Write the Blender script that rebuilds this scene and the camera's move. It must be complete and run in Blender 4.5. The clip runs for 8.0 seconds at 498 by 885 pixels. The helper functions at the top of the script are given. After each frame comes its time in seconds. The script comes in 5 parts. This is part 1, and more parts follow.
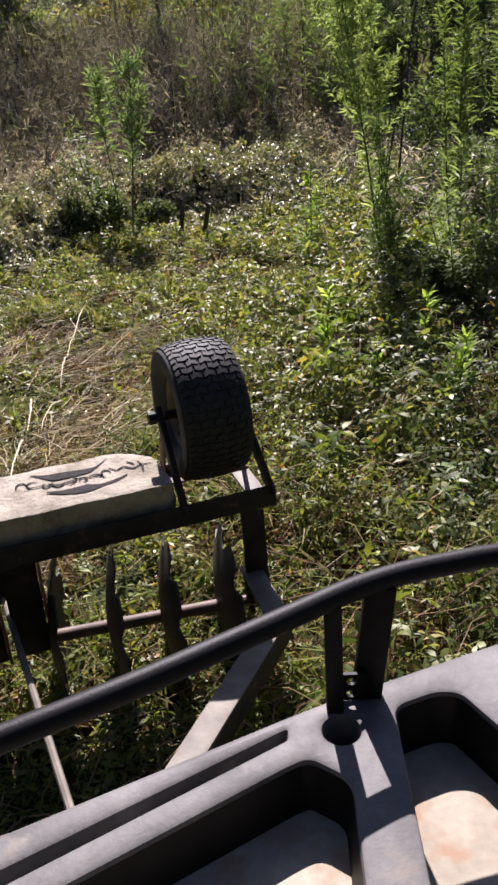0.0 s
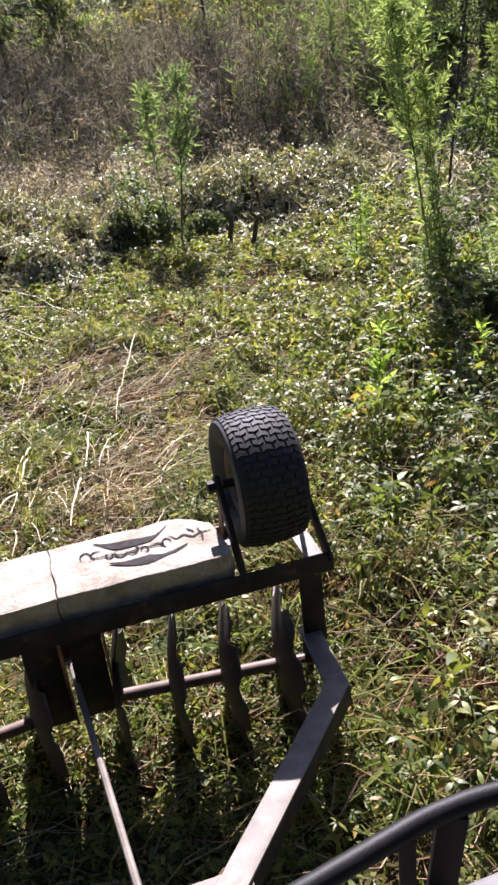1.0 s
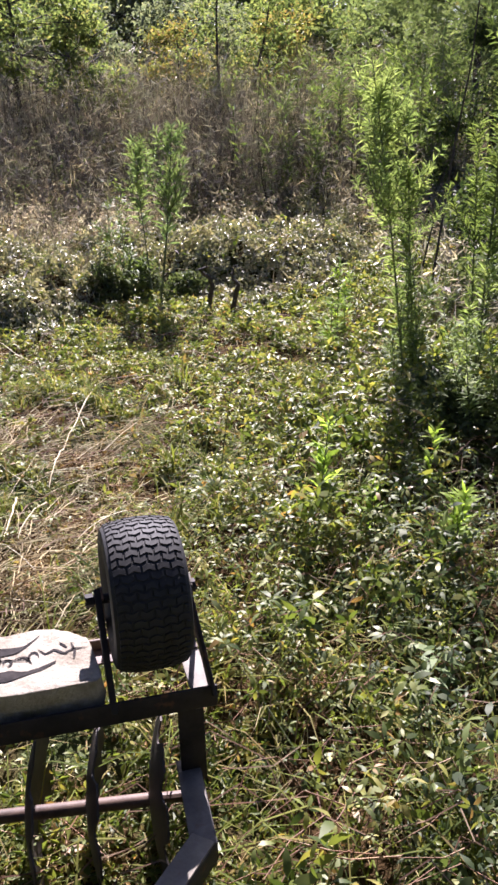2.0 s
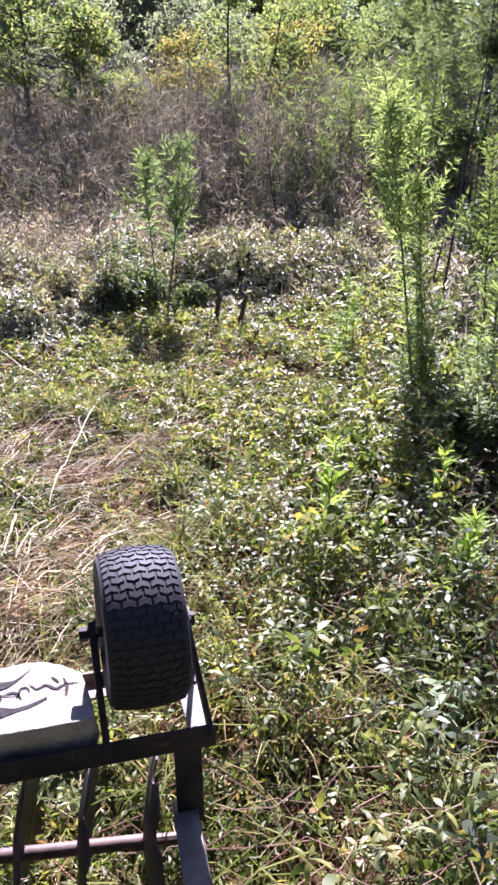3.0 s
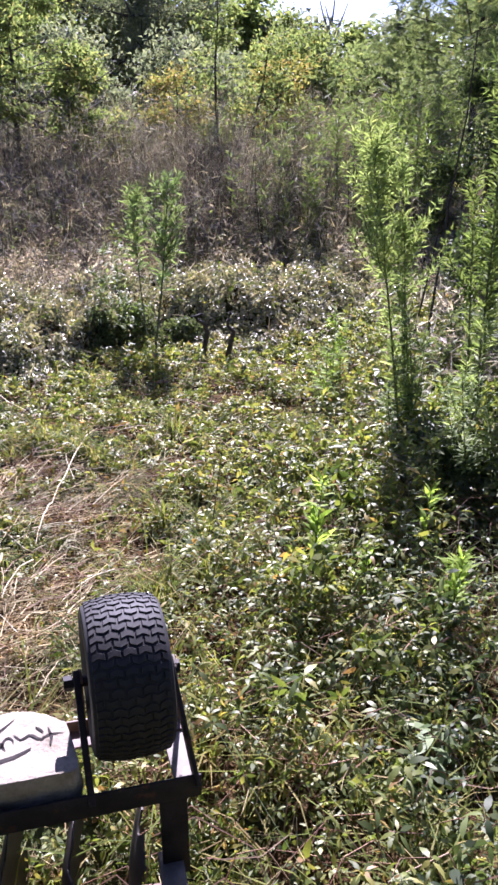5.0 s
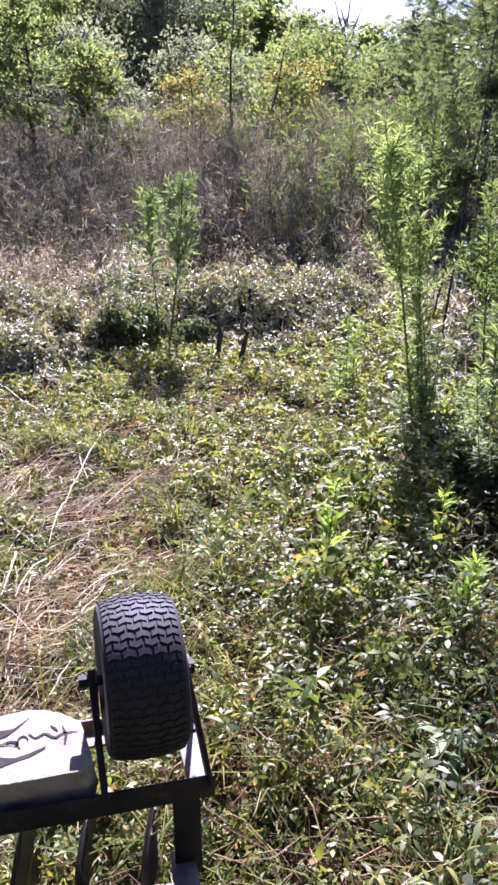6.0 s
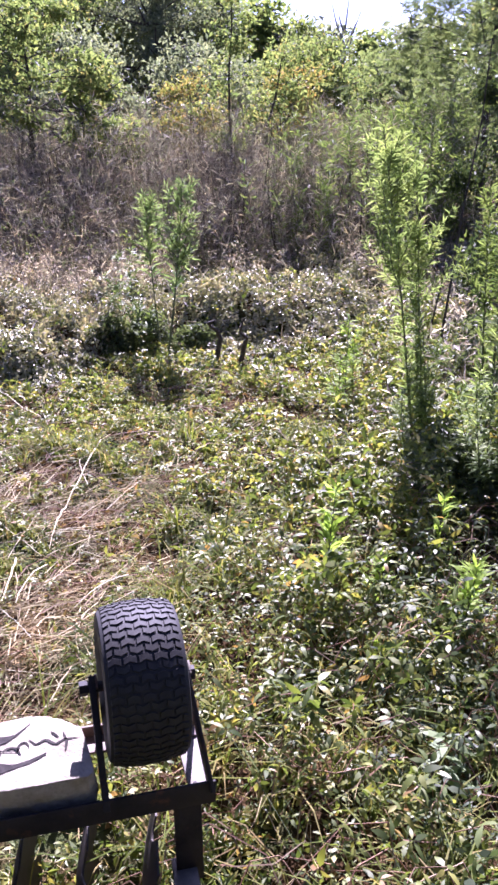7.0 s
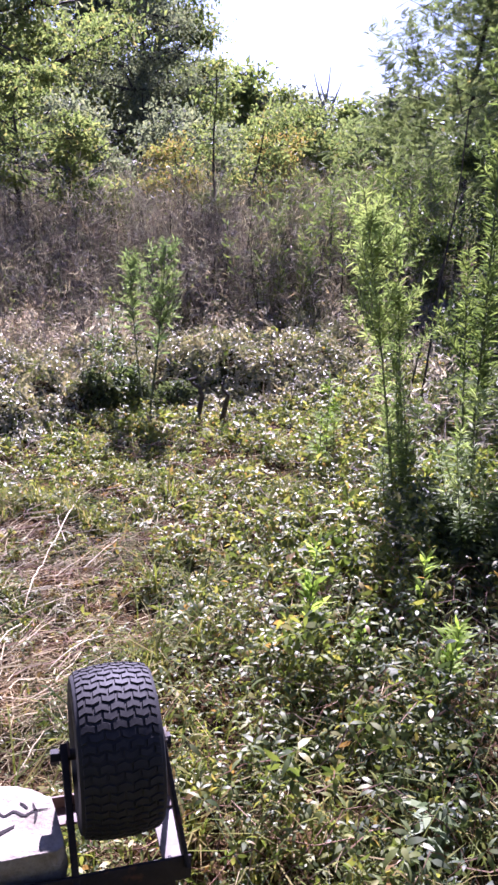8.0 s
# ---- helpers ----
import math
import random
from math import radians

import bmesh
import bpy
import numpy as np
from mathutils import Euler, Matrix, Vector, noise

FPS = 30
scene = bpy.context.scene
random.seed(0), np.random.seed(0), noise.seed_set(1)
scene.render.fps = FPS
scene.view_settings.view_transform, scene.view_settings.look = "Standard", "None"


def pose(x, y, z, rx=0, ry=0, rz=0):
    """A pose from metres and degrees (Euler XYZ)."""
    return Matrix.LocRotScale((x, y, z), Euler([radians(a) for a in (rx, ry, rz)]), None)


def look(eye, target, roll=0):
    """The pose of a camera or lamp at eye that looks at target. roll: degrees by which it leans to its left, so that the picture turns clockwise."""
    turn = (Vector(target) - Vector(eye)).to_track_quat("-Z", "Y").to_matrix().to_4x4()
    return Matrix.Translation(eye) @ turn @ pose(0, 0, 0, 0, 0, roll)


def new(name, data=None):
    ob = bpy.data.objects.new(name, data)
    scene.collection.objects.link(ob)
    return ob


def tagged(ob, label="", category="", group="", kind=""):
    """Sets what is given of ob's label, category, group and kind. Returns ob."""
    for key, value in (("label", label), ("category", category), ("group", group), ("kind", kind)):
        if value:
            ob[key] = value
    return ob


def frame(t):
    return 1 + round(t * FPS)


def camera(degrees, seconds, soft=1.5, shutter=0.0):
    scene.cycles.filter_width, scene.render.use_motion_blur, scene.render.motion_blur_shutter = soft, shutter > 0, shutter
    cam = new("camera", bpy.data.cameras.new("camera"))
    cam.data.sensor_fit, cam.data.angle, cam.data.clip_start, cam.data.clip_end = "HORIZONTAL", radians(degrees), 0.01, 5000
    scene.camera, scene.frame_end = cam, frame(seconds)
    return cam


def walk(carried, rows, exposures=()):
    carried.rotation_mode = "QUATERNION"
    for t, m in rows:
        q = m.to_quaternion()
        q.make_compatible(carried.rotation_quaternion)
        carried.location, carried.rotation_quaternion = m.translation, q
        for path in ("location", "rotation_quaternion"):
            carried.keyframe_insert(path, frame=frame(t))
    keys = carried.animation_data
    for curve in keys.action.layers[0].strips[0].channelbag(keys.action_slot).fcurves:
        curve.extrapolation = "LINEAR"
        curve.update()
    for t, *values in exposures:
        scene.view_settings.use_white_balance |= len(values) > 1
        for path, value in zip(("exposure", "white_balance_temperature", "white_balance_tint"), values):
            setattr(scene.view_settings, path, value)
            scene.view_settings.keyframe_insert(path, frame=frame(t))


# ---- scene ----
cam = camera(32.6, 8.0, soft=2.75)
PATH = [
    (0, (0.039, 0.042, 1.336), (-0.041, 1.819, 0.421), -3.7),
    (0.5, (0.053, 0.093, 1.485), (-0.027, 1.887, 0.606), -3.5),
    (1, (0.03, 0.107, 1.517), (-0.165, 1.862, 0.577), -6.1),
    (1.5, (0.097, 0.213, 1.503), (-0.18, 1.925, 0.507), -2.0),
    (2, (0.215, 0.335, 1.554), (0.04, 2.143, 0.717), 0.0),
    (2.2, (0.228, 0.366, 1.545), (0.043, 2.18, 0.725), -0.8),
    (3.5, (0.206, 0.424, 1.57), (0.02, 2.239, 0.75), 1.4),
    (4, (0.205, 0.422, 1.583), (0.043, 2.236, 0.755), 1.8),
    (4.5, (0.212, 0.416, 1.598), (0.08, 2.249, 0.808), 1.7),
    (4.7, (0.223, 0.427, 1.595), (0.065, 2.27, 0.835), 0.8),
    (6, (0.211, 0.424, 1.598), (0.015, 2.265, 0.842), 0.8),
    (6.5, (0.211, 0.418, 1.598), (0.012, 2.253, 0.828), 0.5),
    (7, (0.211, 0.422, 1.598), (0.015, 2.268, 0.854), 0.6),
    (7.5, (0.211, 0.439, 1.599), (0.031, 2.326, 0.96), 1.4),
    (8, (0.211, 0.44, 1.599), (0.052, 2.335, 0.979), 1.5),
]
walk(cam, [(t, look(eye, target, roll)) for t, eye, target, roll in PATH], [(0, 1.35, 5840, 26), (0.5, 1.90, 5490, 34), (1, 1.95, 5640, 28), (1.5, 1.81, 5840, 24), (2, 1.96, 5690, 30), (3.5, 2.48, 5160, 43), (4, 2.09, 5590, 32), (4.5, 2.06, 5440, 35), (6, 2.29, 5190, 45), (6.5, 1.89, 5490, 33), (7, 2.36, 5190, 49), (7.5, 2.19, 5210, 50), (8, 2.18, 5170, 51)])

# ---- light ----
SUN_AZ, SUN_EL = -6.0, 43.0
world = bpy.data.worlds.new("sky")
scene.world = world
world.use_nodes = True
wn = world.node_tree.nodes
sky = wn.new("ShaderNodeTexSky")
sky.sky_type = "NISHITA"
sky.sun_disc = False
sky.sun_elevation = radians(SUN_EL)
sky.sun_rotation = radians(SUN_AZ)
sky.air_density, sky.dust_density = 0.5, 0.8
wn["Background"].inputs["Strength"].default_value = 0.05
world.node_tree.links.new(sky.outputs[0], wn["Background"].inputs["Color"])
sun_dir = Vector((math.sin(radians(SUN_AZ)) * math.cos(radians(SUN_EL)), math.cos(radians(SUN_AZ)) * math.cos(radians(SUN_EL)), math.sin(radians(SUN_EL))))
sun = new("sun", bpy.data.lights.new("sun", "SUN"))
sun.data.energy, sun.data.angle, sun.data.color = 5.0, radians(0.55), (1.0, 0.93, 0.8)
sun.matrix_world = look(sun_dir * 50, (0, 0, 0))

# ---- materials ----
def shader(name):
    m = bpy.data.materials.new(name)
    m.use_nodes = True
    nt = m.node_tree
    return m, nt, nt.nodes["Principled BSDF"], nt.nodes["Material Output"]


def ramp(nt, fac, stops):
    r = nt.nodes.new("ShaderNodeValToRGB")
    while len(r.color_ramp.elements) < len(stops):
        r.color_ramp.elements.new(0.5)
    for e, (p, c) in zip(r.color_ramp.elements, stops):
        e.position, e.color = p, (*c, 1)
    nt.links.new(fac, r.inputs["Fac"])
    return r.outputs["Color"]


def noise_tex(nt, scale, detail=6, rough=0.6, coords="Object"):
    tc = nt.nodes.new("ShaderNodeTexCoord")
    n = nt.nodes.new("ShaderNodeTexNoise")
    n.inputs["Scale"].default_value, n.inputs["Detail"].default_value, n.inputs["Roughness"].default_value = scale, detail, rough
    nt.links.new(tc.outputs[coords], n.inputs["Vector"])
    return n.outputs["Fac"]


def mix_col(nt, fac, a, b, mode="MIX"):
    m = nt.nodes.new("ShaderNodeMix")
    m.data_type, m.blend_type = "RGBA", mode
    for sock, v in ((m.inputs["Factor"], fac), (m.inputs["A"], a), (m.inputs["B"], b)):
        if isinstance(v, (float, int)):
            sock.default_value = v
        elif isinstance(v, tuple):
            sock.default_value = (*v, 1)
        else:
            nt.links.new(v, sock)
    return m.outputs["Result"]


def add_bump(nt, bsdf, height, strength, dist):
    b = nt.nodes.new("ShaderNodeBump")
    b.inputs["Strength"].default_value, b.inputs["Distance"].default_value = strength, dist
    nt.links.new(height, b.inputs["Height"])
    nt.links.new(b.outputs["Normal"], bsdf.inputs["Normal"])


def surface(name, stops, scale, rough=0.7, metal=0.0, bump=0.3, dist=0.002, fine=0, spots=None, spec=0.4):
    """Two scales of noise for the colour, a bump from the finer one; spots: (scale, threshold, colour) of stains."""
    m, nt, bsdf, out = shader(name)
    col = ramp(nt, noise_tex(nt, scale), stops)
    f2 = noise_tex(nt, fine or scale * 9, 4)
    col = mix_col(nt, 0.35, col, ramp(nt, f2, [(0.3, (0.45, 0.45, 0.45)), (0.7, (1.0, 1.0, 1.0))]), "MULTIPLY")
    if spots:
        s = ramp(nt, noise_tex(nt, spots[0], 5), [(spots[1], (0, 0, 0)), (spots[1] + 0.12, (1, 1, 1))])
        col = mix_col(nt, s, col, spots[2])
    nt.links.new(col, bsdf.inputs["Base Color"])
    bsdf.inputs["Roughness"].default_value, bsdf.inputs["Metallic"].default_value = rough, metal
    bsdf.inputs["Specular IOR Level"].default_value = spec
    add_bump(nt, bsdf, f2, bump, dist)
    return m


def leafy(name, stops, rough=0.42, through_light=0.45, wax=0.5):
    """Thin leaves: colour by leaf, light passing through them, a waxy gloss."""
    m, nt, bsdf, out = shader(name)
    geo = nt.nodes.new("ShaderNodeNewGeometry")
    col = ramp(nt, geo.outputs["Random Per Island"], stops)
    var = ramp(nt, noise_tex(nt, 5.0, 4), [(0.32, (0.55, 0.62, 0.55)), (0.5, (1.0, 1.0, 1.0)), (0.68, (1.3, 1.15, 1.0))])
    col = mix_col(nt, 0.8, col, var, "MULTIPLY")
    nt.links.new(col, bsdf.inputs["Base Color"])
    sheen = nt.nodes.new("ShaderNodeMapRange")
    sheen.inputs["To Min"].default_value, sheen.inputs["To Max"].default_value = rough - 0.1, rough + 0.14
    nt.links.new(noise_tex(nt, 31.0, 3), sheen.inputs["Value"])
    nt.links.new(sheen.outputs["Result"], bsdf.inputs["Roughness"])
    bsdf.inputs["Specular IOR Level"].default_value = wax
    # gloss tinted cream: warmth of the sun glints put into the leaf
    bsdf.inputs["Specular Tint"].default_value = (1.0, 0.97, 0.82, 1)
    tr = nt.nodes.new("ShaderNodeBsdfTranslucent")
    warm = mix_col(nt, 1.0, col, (1.22, 1.27, 0.78), "MULTIPLY")
    nt.links.new(warm, tr.inputs["Color"])
    mx = nt.nodes.new("ShaderNodeMixShader")
    mx.inputs["Fac"].default_value = through_light
    nt.links.new(bsdf.outputs[0], mx.inputs[1])
    nt.links.new(tr.outputs[0], mx.inputs[2])
    nt.links.new(mx.outputs[0], out.inputs["Surface"])
    return m


M_SOIL = surface("soil_and_litter", [(0.3, (0.025, 0.015, 0.007)), (0.5, (0.058, 0.036, 0.016)), (0.7, (0.11, 0.07, 0.03))], 9, 0.95, bump=0.8, dist=0.02, spots=(2.0, 0.47, (0.045, 0.055, 0.02)), spec=0.03)
M_COVER = leafy("ground_cover_leaf", [(0.0, (0.065, 0.088, 0.02)), (0.3, (0.13, 0.165, 0.032)), (0.65, (0.215, 0.235, 0.047)), (0.9, (0.31, 0.29, 0.072)), (0.985, (0.28, 0.17, 0.065)), (1.0, (0.31, 0.16, 0.065))], 0.49, 0.44, 0.95)
M_VINE = leafy("vine_leaf", [(0.0, (0.045, 0.072, 0.015)), (0.35, (0.1, 0.135, 0.025)), (0.75, (0.172, 0.2, 0.036)), (0.95, (0.26, 0.24, 0.055)), (1.0, (0.33, 0.18, 0.06))], 0.5, 0.48, 0.7)
# dark green leaf, darkened further to hold shade in its colour
M_SHADEDLEAF = leafy("shade_darkened_leaf", [(0.0, (0.03, 0.05, 0.02)), (0.5, (0.06, 0.085, 0.032)), (1.0, (0.12, 0.155, 0.04))], 0.54, 0.42, 0.45)
M_BUSH = leafy("bush_leaf", [(0.0, (0.06, 0.08, 0.035)), (0.5, (0.1, 0.125, 0.055)), (1.0, (0.15, 0.175, 0.075))], 0.5, 0.4, 0.5)
M_BRAMBLE = leafy("bramble_leaf", [(0.0, (0.1, 0.112, 0.055)), (0.45, (0.22, 0.21, 0.13)), (0.8, (0.37, 0.345, 0.225)), (1.0, (0.42, 0.35, 0.22))], 0.42, 0.3, 1.0)
M_GOLDENROD = leafy("goldenrod_leaf", [(0.0, (0.09, 0.135, 0.04)), (0.5, (0.15, 0.2, 0.06)), (1.0, (0.23, 0.29, 0.085))], 0.52, 0.45, 0.4)
M_SAPLING = leafy("sapling_leaf", [(0.0, (0.12, 0.175, 0.07)), (0.5, (0.18, 0.245, 0.1)), (1.0, (0.26, 0.33, 0.14))], 0.55, 0.48, 0.45)
M_PLUME = leafy("pale_goldenrod_leaf", [(0.0, (0.17, 0.23, 0.08)), (0.5, (0.26, 0.325, 0.12)), (1.0, (0.35, 0.41, 0.17))], 0.58, 0.55, 0.35)
M_YOUNG = leafy("young_weed_leaf", [(0.0, (0.19, 0.28, 0.045)), (0.5, (0.28, 0.38, 0.06)), (1.0, (0.38, 0.48, 0.09))], 0.6, 0.6, 0.25)
M_SHRUB = leafy("shrub_leaf", [(0.0, (0.1, 0.14, 0.05)), (0.5, (0.165, 0.205, 0.075)), (0.9, (0.24, 0.27, 0.1)), (1.0, (0.3, 0.25, 0.1))], 0.62, 0.58, 0.3)
M_YELLOWING = leafy("yellowing_leaf", [(0.0, (0.17, 0.2, 0.06)), (0.6, (0.26, 0.26, 0.08)), (1.0, (0.36, 0.22, 0.08))], 0.5, 0.5)
M_DARKLEAF = leafy("dark_tree_leaf", [(0.0, (0.12, 0.145, 0.11)), (0.5, (0.18, 0.2, 0.14)), (1.0, (0.25, 0.27, 0.18))], 0.62, 0.5, 0.3)
M_FEATHER = leafy("feathery_leaf", [(0.0, (0.1, 0.135, 0.06)), (0.5, (0.16, 0.2, 0.085)), (1.0, (0.225, 0.265, 0.115))], 0.6, 0.5, 0.3)
M_GRASS = leafy("grass_blade", [(0.0, (0.09, 0.12, 0.022)), (0.5, (0.16, 0.185, 0.035)), (0.8, (0.23, 0.21, 0.06)), (1.0, (0.3, 0.23, 0.1))], 0.65, 0.5, 0.15)
M_PALESTRAW = leafy("bleached_stalk", [(0.0, (0.42, 0.35, 0.2)), (0.5, (0.55, 0.48, 0.3)), (1.0, (0.66, 0.6, 0.42))], 0.6, 0.15, 0.4)
M_STRAW = leafy("dry_straw", [(0.0, (0.12, 0.085, 0.036)), (0.4, (0.25, 0.19, 0.085)), (0.75, (0.39, 0.32, 0.155)), (1.0, (0.56, 0.49, 0.28))], 0.5, 0.25, 0.5)
M_LITTER = leafy("dead_leaf", [(0.0, (0.1, 0.058, 0.022)), (0.6, (0.22, 0.14, 0.055)), (1.0, (0.36, 0.26, 0.11))], 0.65, 0.3, 0.3)
M_DRYWEED = leafy("dry_weed", [(0.0, (0.095, 0.08, 0.08)), (0.4, (0.21, 0.182, 0.18)), (0.75, (0.36, 0.322, 0.316)), (1.0, (0.62, 0.57, 0.55))], 0.7, 0.42, 0.3)
M_SEED = leafy("seed_head", [(0.0, (0.18, 0.14, 0.13)), (0.5, (0.36, 0.3, 0.28)), (1.0, (0.56, 0.5, 0.47))], 0.6, 0.5, 0.4)
M_RUNNER = leafy("reddish_runner", [(0.0, (0.14, 0.07, 0.045)), (0.6, (0.24, 0.14, 0.09)), (1.0, (0.36, 0.25, 0.16))], 0.55, 0.1)
M_STEM = surface("green_stem", [(0.3, (0.06, 0.08, 0.03)), (0.7, (0.11, 0.13, 0.05))], 20, 0.6)
M_BARK = surface("bark", [(0.3, (0.03, 0.024, 0.02)), (0.7, (0.1, 0.08, 0.065))], 14, 0.9, bump=0.8, dist=0.01)
M_DEADWOOD = surface("dead_wood", [(0.3, (0.2, 0.18, 0.16)), (0.7, (0.36, 0.33, 0.3))], 6, 0.85, bump=0.5, dist=0.01)
M_RUBBER = surface("worn_rubber", [(0.3, (0.010, 0.0095, 0.009)), (0.7, (0.02, 0.019, 0.018))], 18, 0.75, bump=0.25, dist=0.001, spec=0.1)
M_TREAD = surface("dusty_tread_rubber", [(0.3, (0.018, 0.017, 0.016)), (0.7, (0.036, 0.034, 0.032))], 30, 0.64, bump=0.3, dist=0.0008, spec=0.24)
M_RIM = surface("faded_yellow_rim_paint", [(0.3, (0.1, 0.075, 0.035)), (0.7, (0.3, 0.22, 0.08))], 22, 0.6, bump=0.2, dist=0.001, spots=(30, 0.56, (0.1, 0.04, 0.02)))
M_BLACKSTEEL = surface("weathered_black_steel", [(0.3, (0.014, 0.012, 0.012)), (0.7, (0.04, 0.033, 0.03))], 14, 0.65, 0.0, bump=0.3, dist=0.001, spots=(24, 0.58, (0.09, 0.042, 0.024)), spec=0.2)
M_BARESTEEL = surface("scuffed_grey_steel", [(0.3, (0.1, 0.085, 0.066)), (0.7, (0.21, 0.178, 0.138))], 16, 0.6, 0.0, bump=0.4, dist=0.001, spots=(26, 0.6, (0.13, 0.085, 0.055)), spec=0.3)
M_RUST = surface("rusty_steel", [(0.3, (0.065, 0.04, 0.03)), (0.7, (0.18, 0.115, 0.08))], 30, 0.6, 0.0, bump=0.5, dist=0.001)
M_HANGER = surface("orange_rust", [(0.3, (0.14, 0.06, 0.03)), (0.7, (0.32, 0.16, 0.08))], 30, 0.8, bump=0.5, dist=0.001, spec=0.2)
M_DISC = surface("dull_disc_steel", [(0.3, (0.022, 0.017, 0.014)), (0.7, (0.06, 0.046, 0.036))], 18, 0.6, 0.15, bump=0.3, dist=0.001, spots=(12, 0.55, (0.09, 0.06, 0.04)))
M_CONCRETE = surface("pale_concrete", [(0.28, (0.2, 0.17, 0.125)), (0.5, (0.34, 0.3, 0.24)), (0.72, (0.44, 0.395, 0.32))], 16, 0.92, bump=1.0, dist=0.005, fine=95, spots=(21, 0.56, (0.22, 0.19, 0.145)), spec=0.15)
M_MARKER = surface("faded_marker_ink", [(0.3, (0.014, 0.012, 0.012)), (0.7, (0.05, 0.043, 0.04))], 60, 0.85, spec=0.1)
M_PLASTIC = surface("grey_moulded_plastic", [(0.3, (0.05, 0.047, 0.046)), (0.48, (0.105, 0.099, 0.094)), (0.55, (0.12, 0.112, 0.106)), (0.7, (0.175, 0.164, 0.153))], 11, 0.6, bump=0.4, dist=0.0008, fine=160, spots=(19, 0.6, (0.15, 0.13, 0.11)), spec=0.25)
M_POCKET = surface("dusty_pocket_plastic", [(0.3, (0.24, 0.205, 0.155)), (0.7, (0.46, 0.41, 0.32))], 9, 0.8, bump=0.3, dist=0.001, spots=(11, 0.56, (0.3, 0.19, 0.12)), spec=0.2)
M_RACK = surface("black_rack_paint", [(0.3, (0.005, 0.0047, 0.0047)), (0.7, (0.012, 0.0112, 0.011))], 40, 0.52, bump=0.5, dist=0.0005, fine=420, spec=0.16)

# ---- building blocks ----
RNG = np.random.default_rng(7)


def part(name, bm, material, parent=None, label="", smooth=True):
    me = bpy.data.meshes.new(name)
    bmesh.ops.recalc_face_normals(bm, faces=bm.faces)
    bm.to_mesh(me)
    bm.free()
    me.materials.append(material)
    if smooth:
        for p in me.polygons:
            p.use_smooth = True
        me.set_sharp_from_angle(angle=radians(35))
    ob = new(name, me)
    if parent:
        ob.parent = parent
    return tagged(ob, label)


def soup(name, verts, tris, material, parent=None, label="", smooth=False):
    """One mesh from arrays of vertices and triangles."""
    me = bpy.data.meshes.new(name)
    verts, tris = np.asarray(verts, dtype=np.float32), np.asarray(tris, dtype=np.int32)
    me.vertices.add(len(verts))
    me.vertices.foreach_set("co", verts.ravel())
    me.loops.add(len(tris) * 3)
    me.loops.foreach_set("vertex_index", tris.ravel())
    me.polygons.add(len(tris))
    me.polygons.foreach_set("loop_start", np.arange(0, len(tris) * 3, 3, dtype=np.int32))
    me.polygons.foreach_set("use_smooth", np.full(len(tris), smooth, dtype=bool))
    me.update(calc_edges=True)
    me.validate()
    me.materials.append(material)
    ob = new(name, me)
    if parent:
        ob.parent = parent
    return tagged(ob, label)


def unit(a):
    return a / np.maximum(np.linalg.norm(a, axis=-1, keepdims=True), 1e-9)


def ways(n, up=0.0, spread=1.0):
    """Random directions, biased upwards."""
    a = RNG.normal(size=(n, 3)) * spread
    a[:, 2] += up
    return unit(a)


LEAF_TRIS = np.array([[0, 1, 5], [1, 2, 5], [2, 4, 5], [2, 3, 4]])
SMALL_TRIS = np.array([[0, 1, 2], [0, 2, 3]])


def leaves(base, way, length, width, flat=None, fold=0.16, simple=False):
    """Folded pointed leaves lying along way, with their faces turned towards flat; four triangles each, or two where they are small."""
    n = len(base)
    length = np.broadcast_to(np.asarray(length, dtype=float), (n,))[:, None]
    width = np.broadcast_to(np.asarray(width, dtype=float), (n,))[:, None]
    flat = ways(n, 1.2) if flat is None else flat
    side = unit(np.cross(way, flat))
    nor = np.cross(side, way)
    tip = base + way * length - nor * length * 0.14
    if simple:
        m = base + way * length * 0.45 + nor * width * fold
        v = np.stack([base, m + side * width * 0.5, tip, m - side * width * 0.5], axis=1)
        t = SMALL_TRIS
    else:
        a = base + way * length * 0.28
        b = base + way * length * 0.6 - nor * length * 0.03
        lift = nor * width * fold
        v = np.stack([base, a + side * width * 0.44 + lift, b + side * width * 0.42 + lift, tip, b - side * width * 0.42 + lift, a - side * width * 0.44 + lift], axis=1)
        t = LEAF_TRIS
    k = v.shape[1]
    return v.reshape(-1, 3), (t[None] + k * np.arange(n)[:, None, None]).reshape(-1, 3)


def rosettes(p, nor, size, count, slim, simple, droop=0.18):
    """Compound leaves: a few leaflets spread round each point, in the plane that faces nor."""
    n = len(p)
    a = unit(np.cross(nor, unit(RNG.normal(size=(n, 3)))))
    b = np.cross(nor, a)
    turn = RNG.uniform(0, 2 * math.pi, n)
    out = []
    for k in range(count):
        w = (turn + 2 * math.pi * k / count + RNG.normal(0, 0.22, n))[:, None]
        d = unit(a * np.cos(w) + b * np.sin(w) - nor * droop * RNG.uniform(0.2, 1.8, (n, 1)))
        ln = size * RNG.uniform(0.7, 1.25, n)
        out.append(leaves(p + d * (0.12 * ln)[:, None], d, ln, ln * slim * RNG.uniform(0.8, 1.15, n), unit(nor + RNG.normal(0, 0.22, (n, 3))), simple=simple))
    return join(*out)


SEG_TRIS = np.array([[0, 1, 4], [0, 4, 3], [1, 2, 5], [1, 5, 4], [2, 0, 3], [2, 3, 5]])


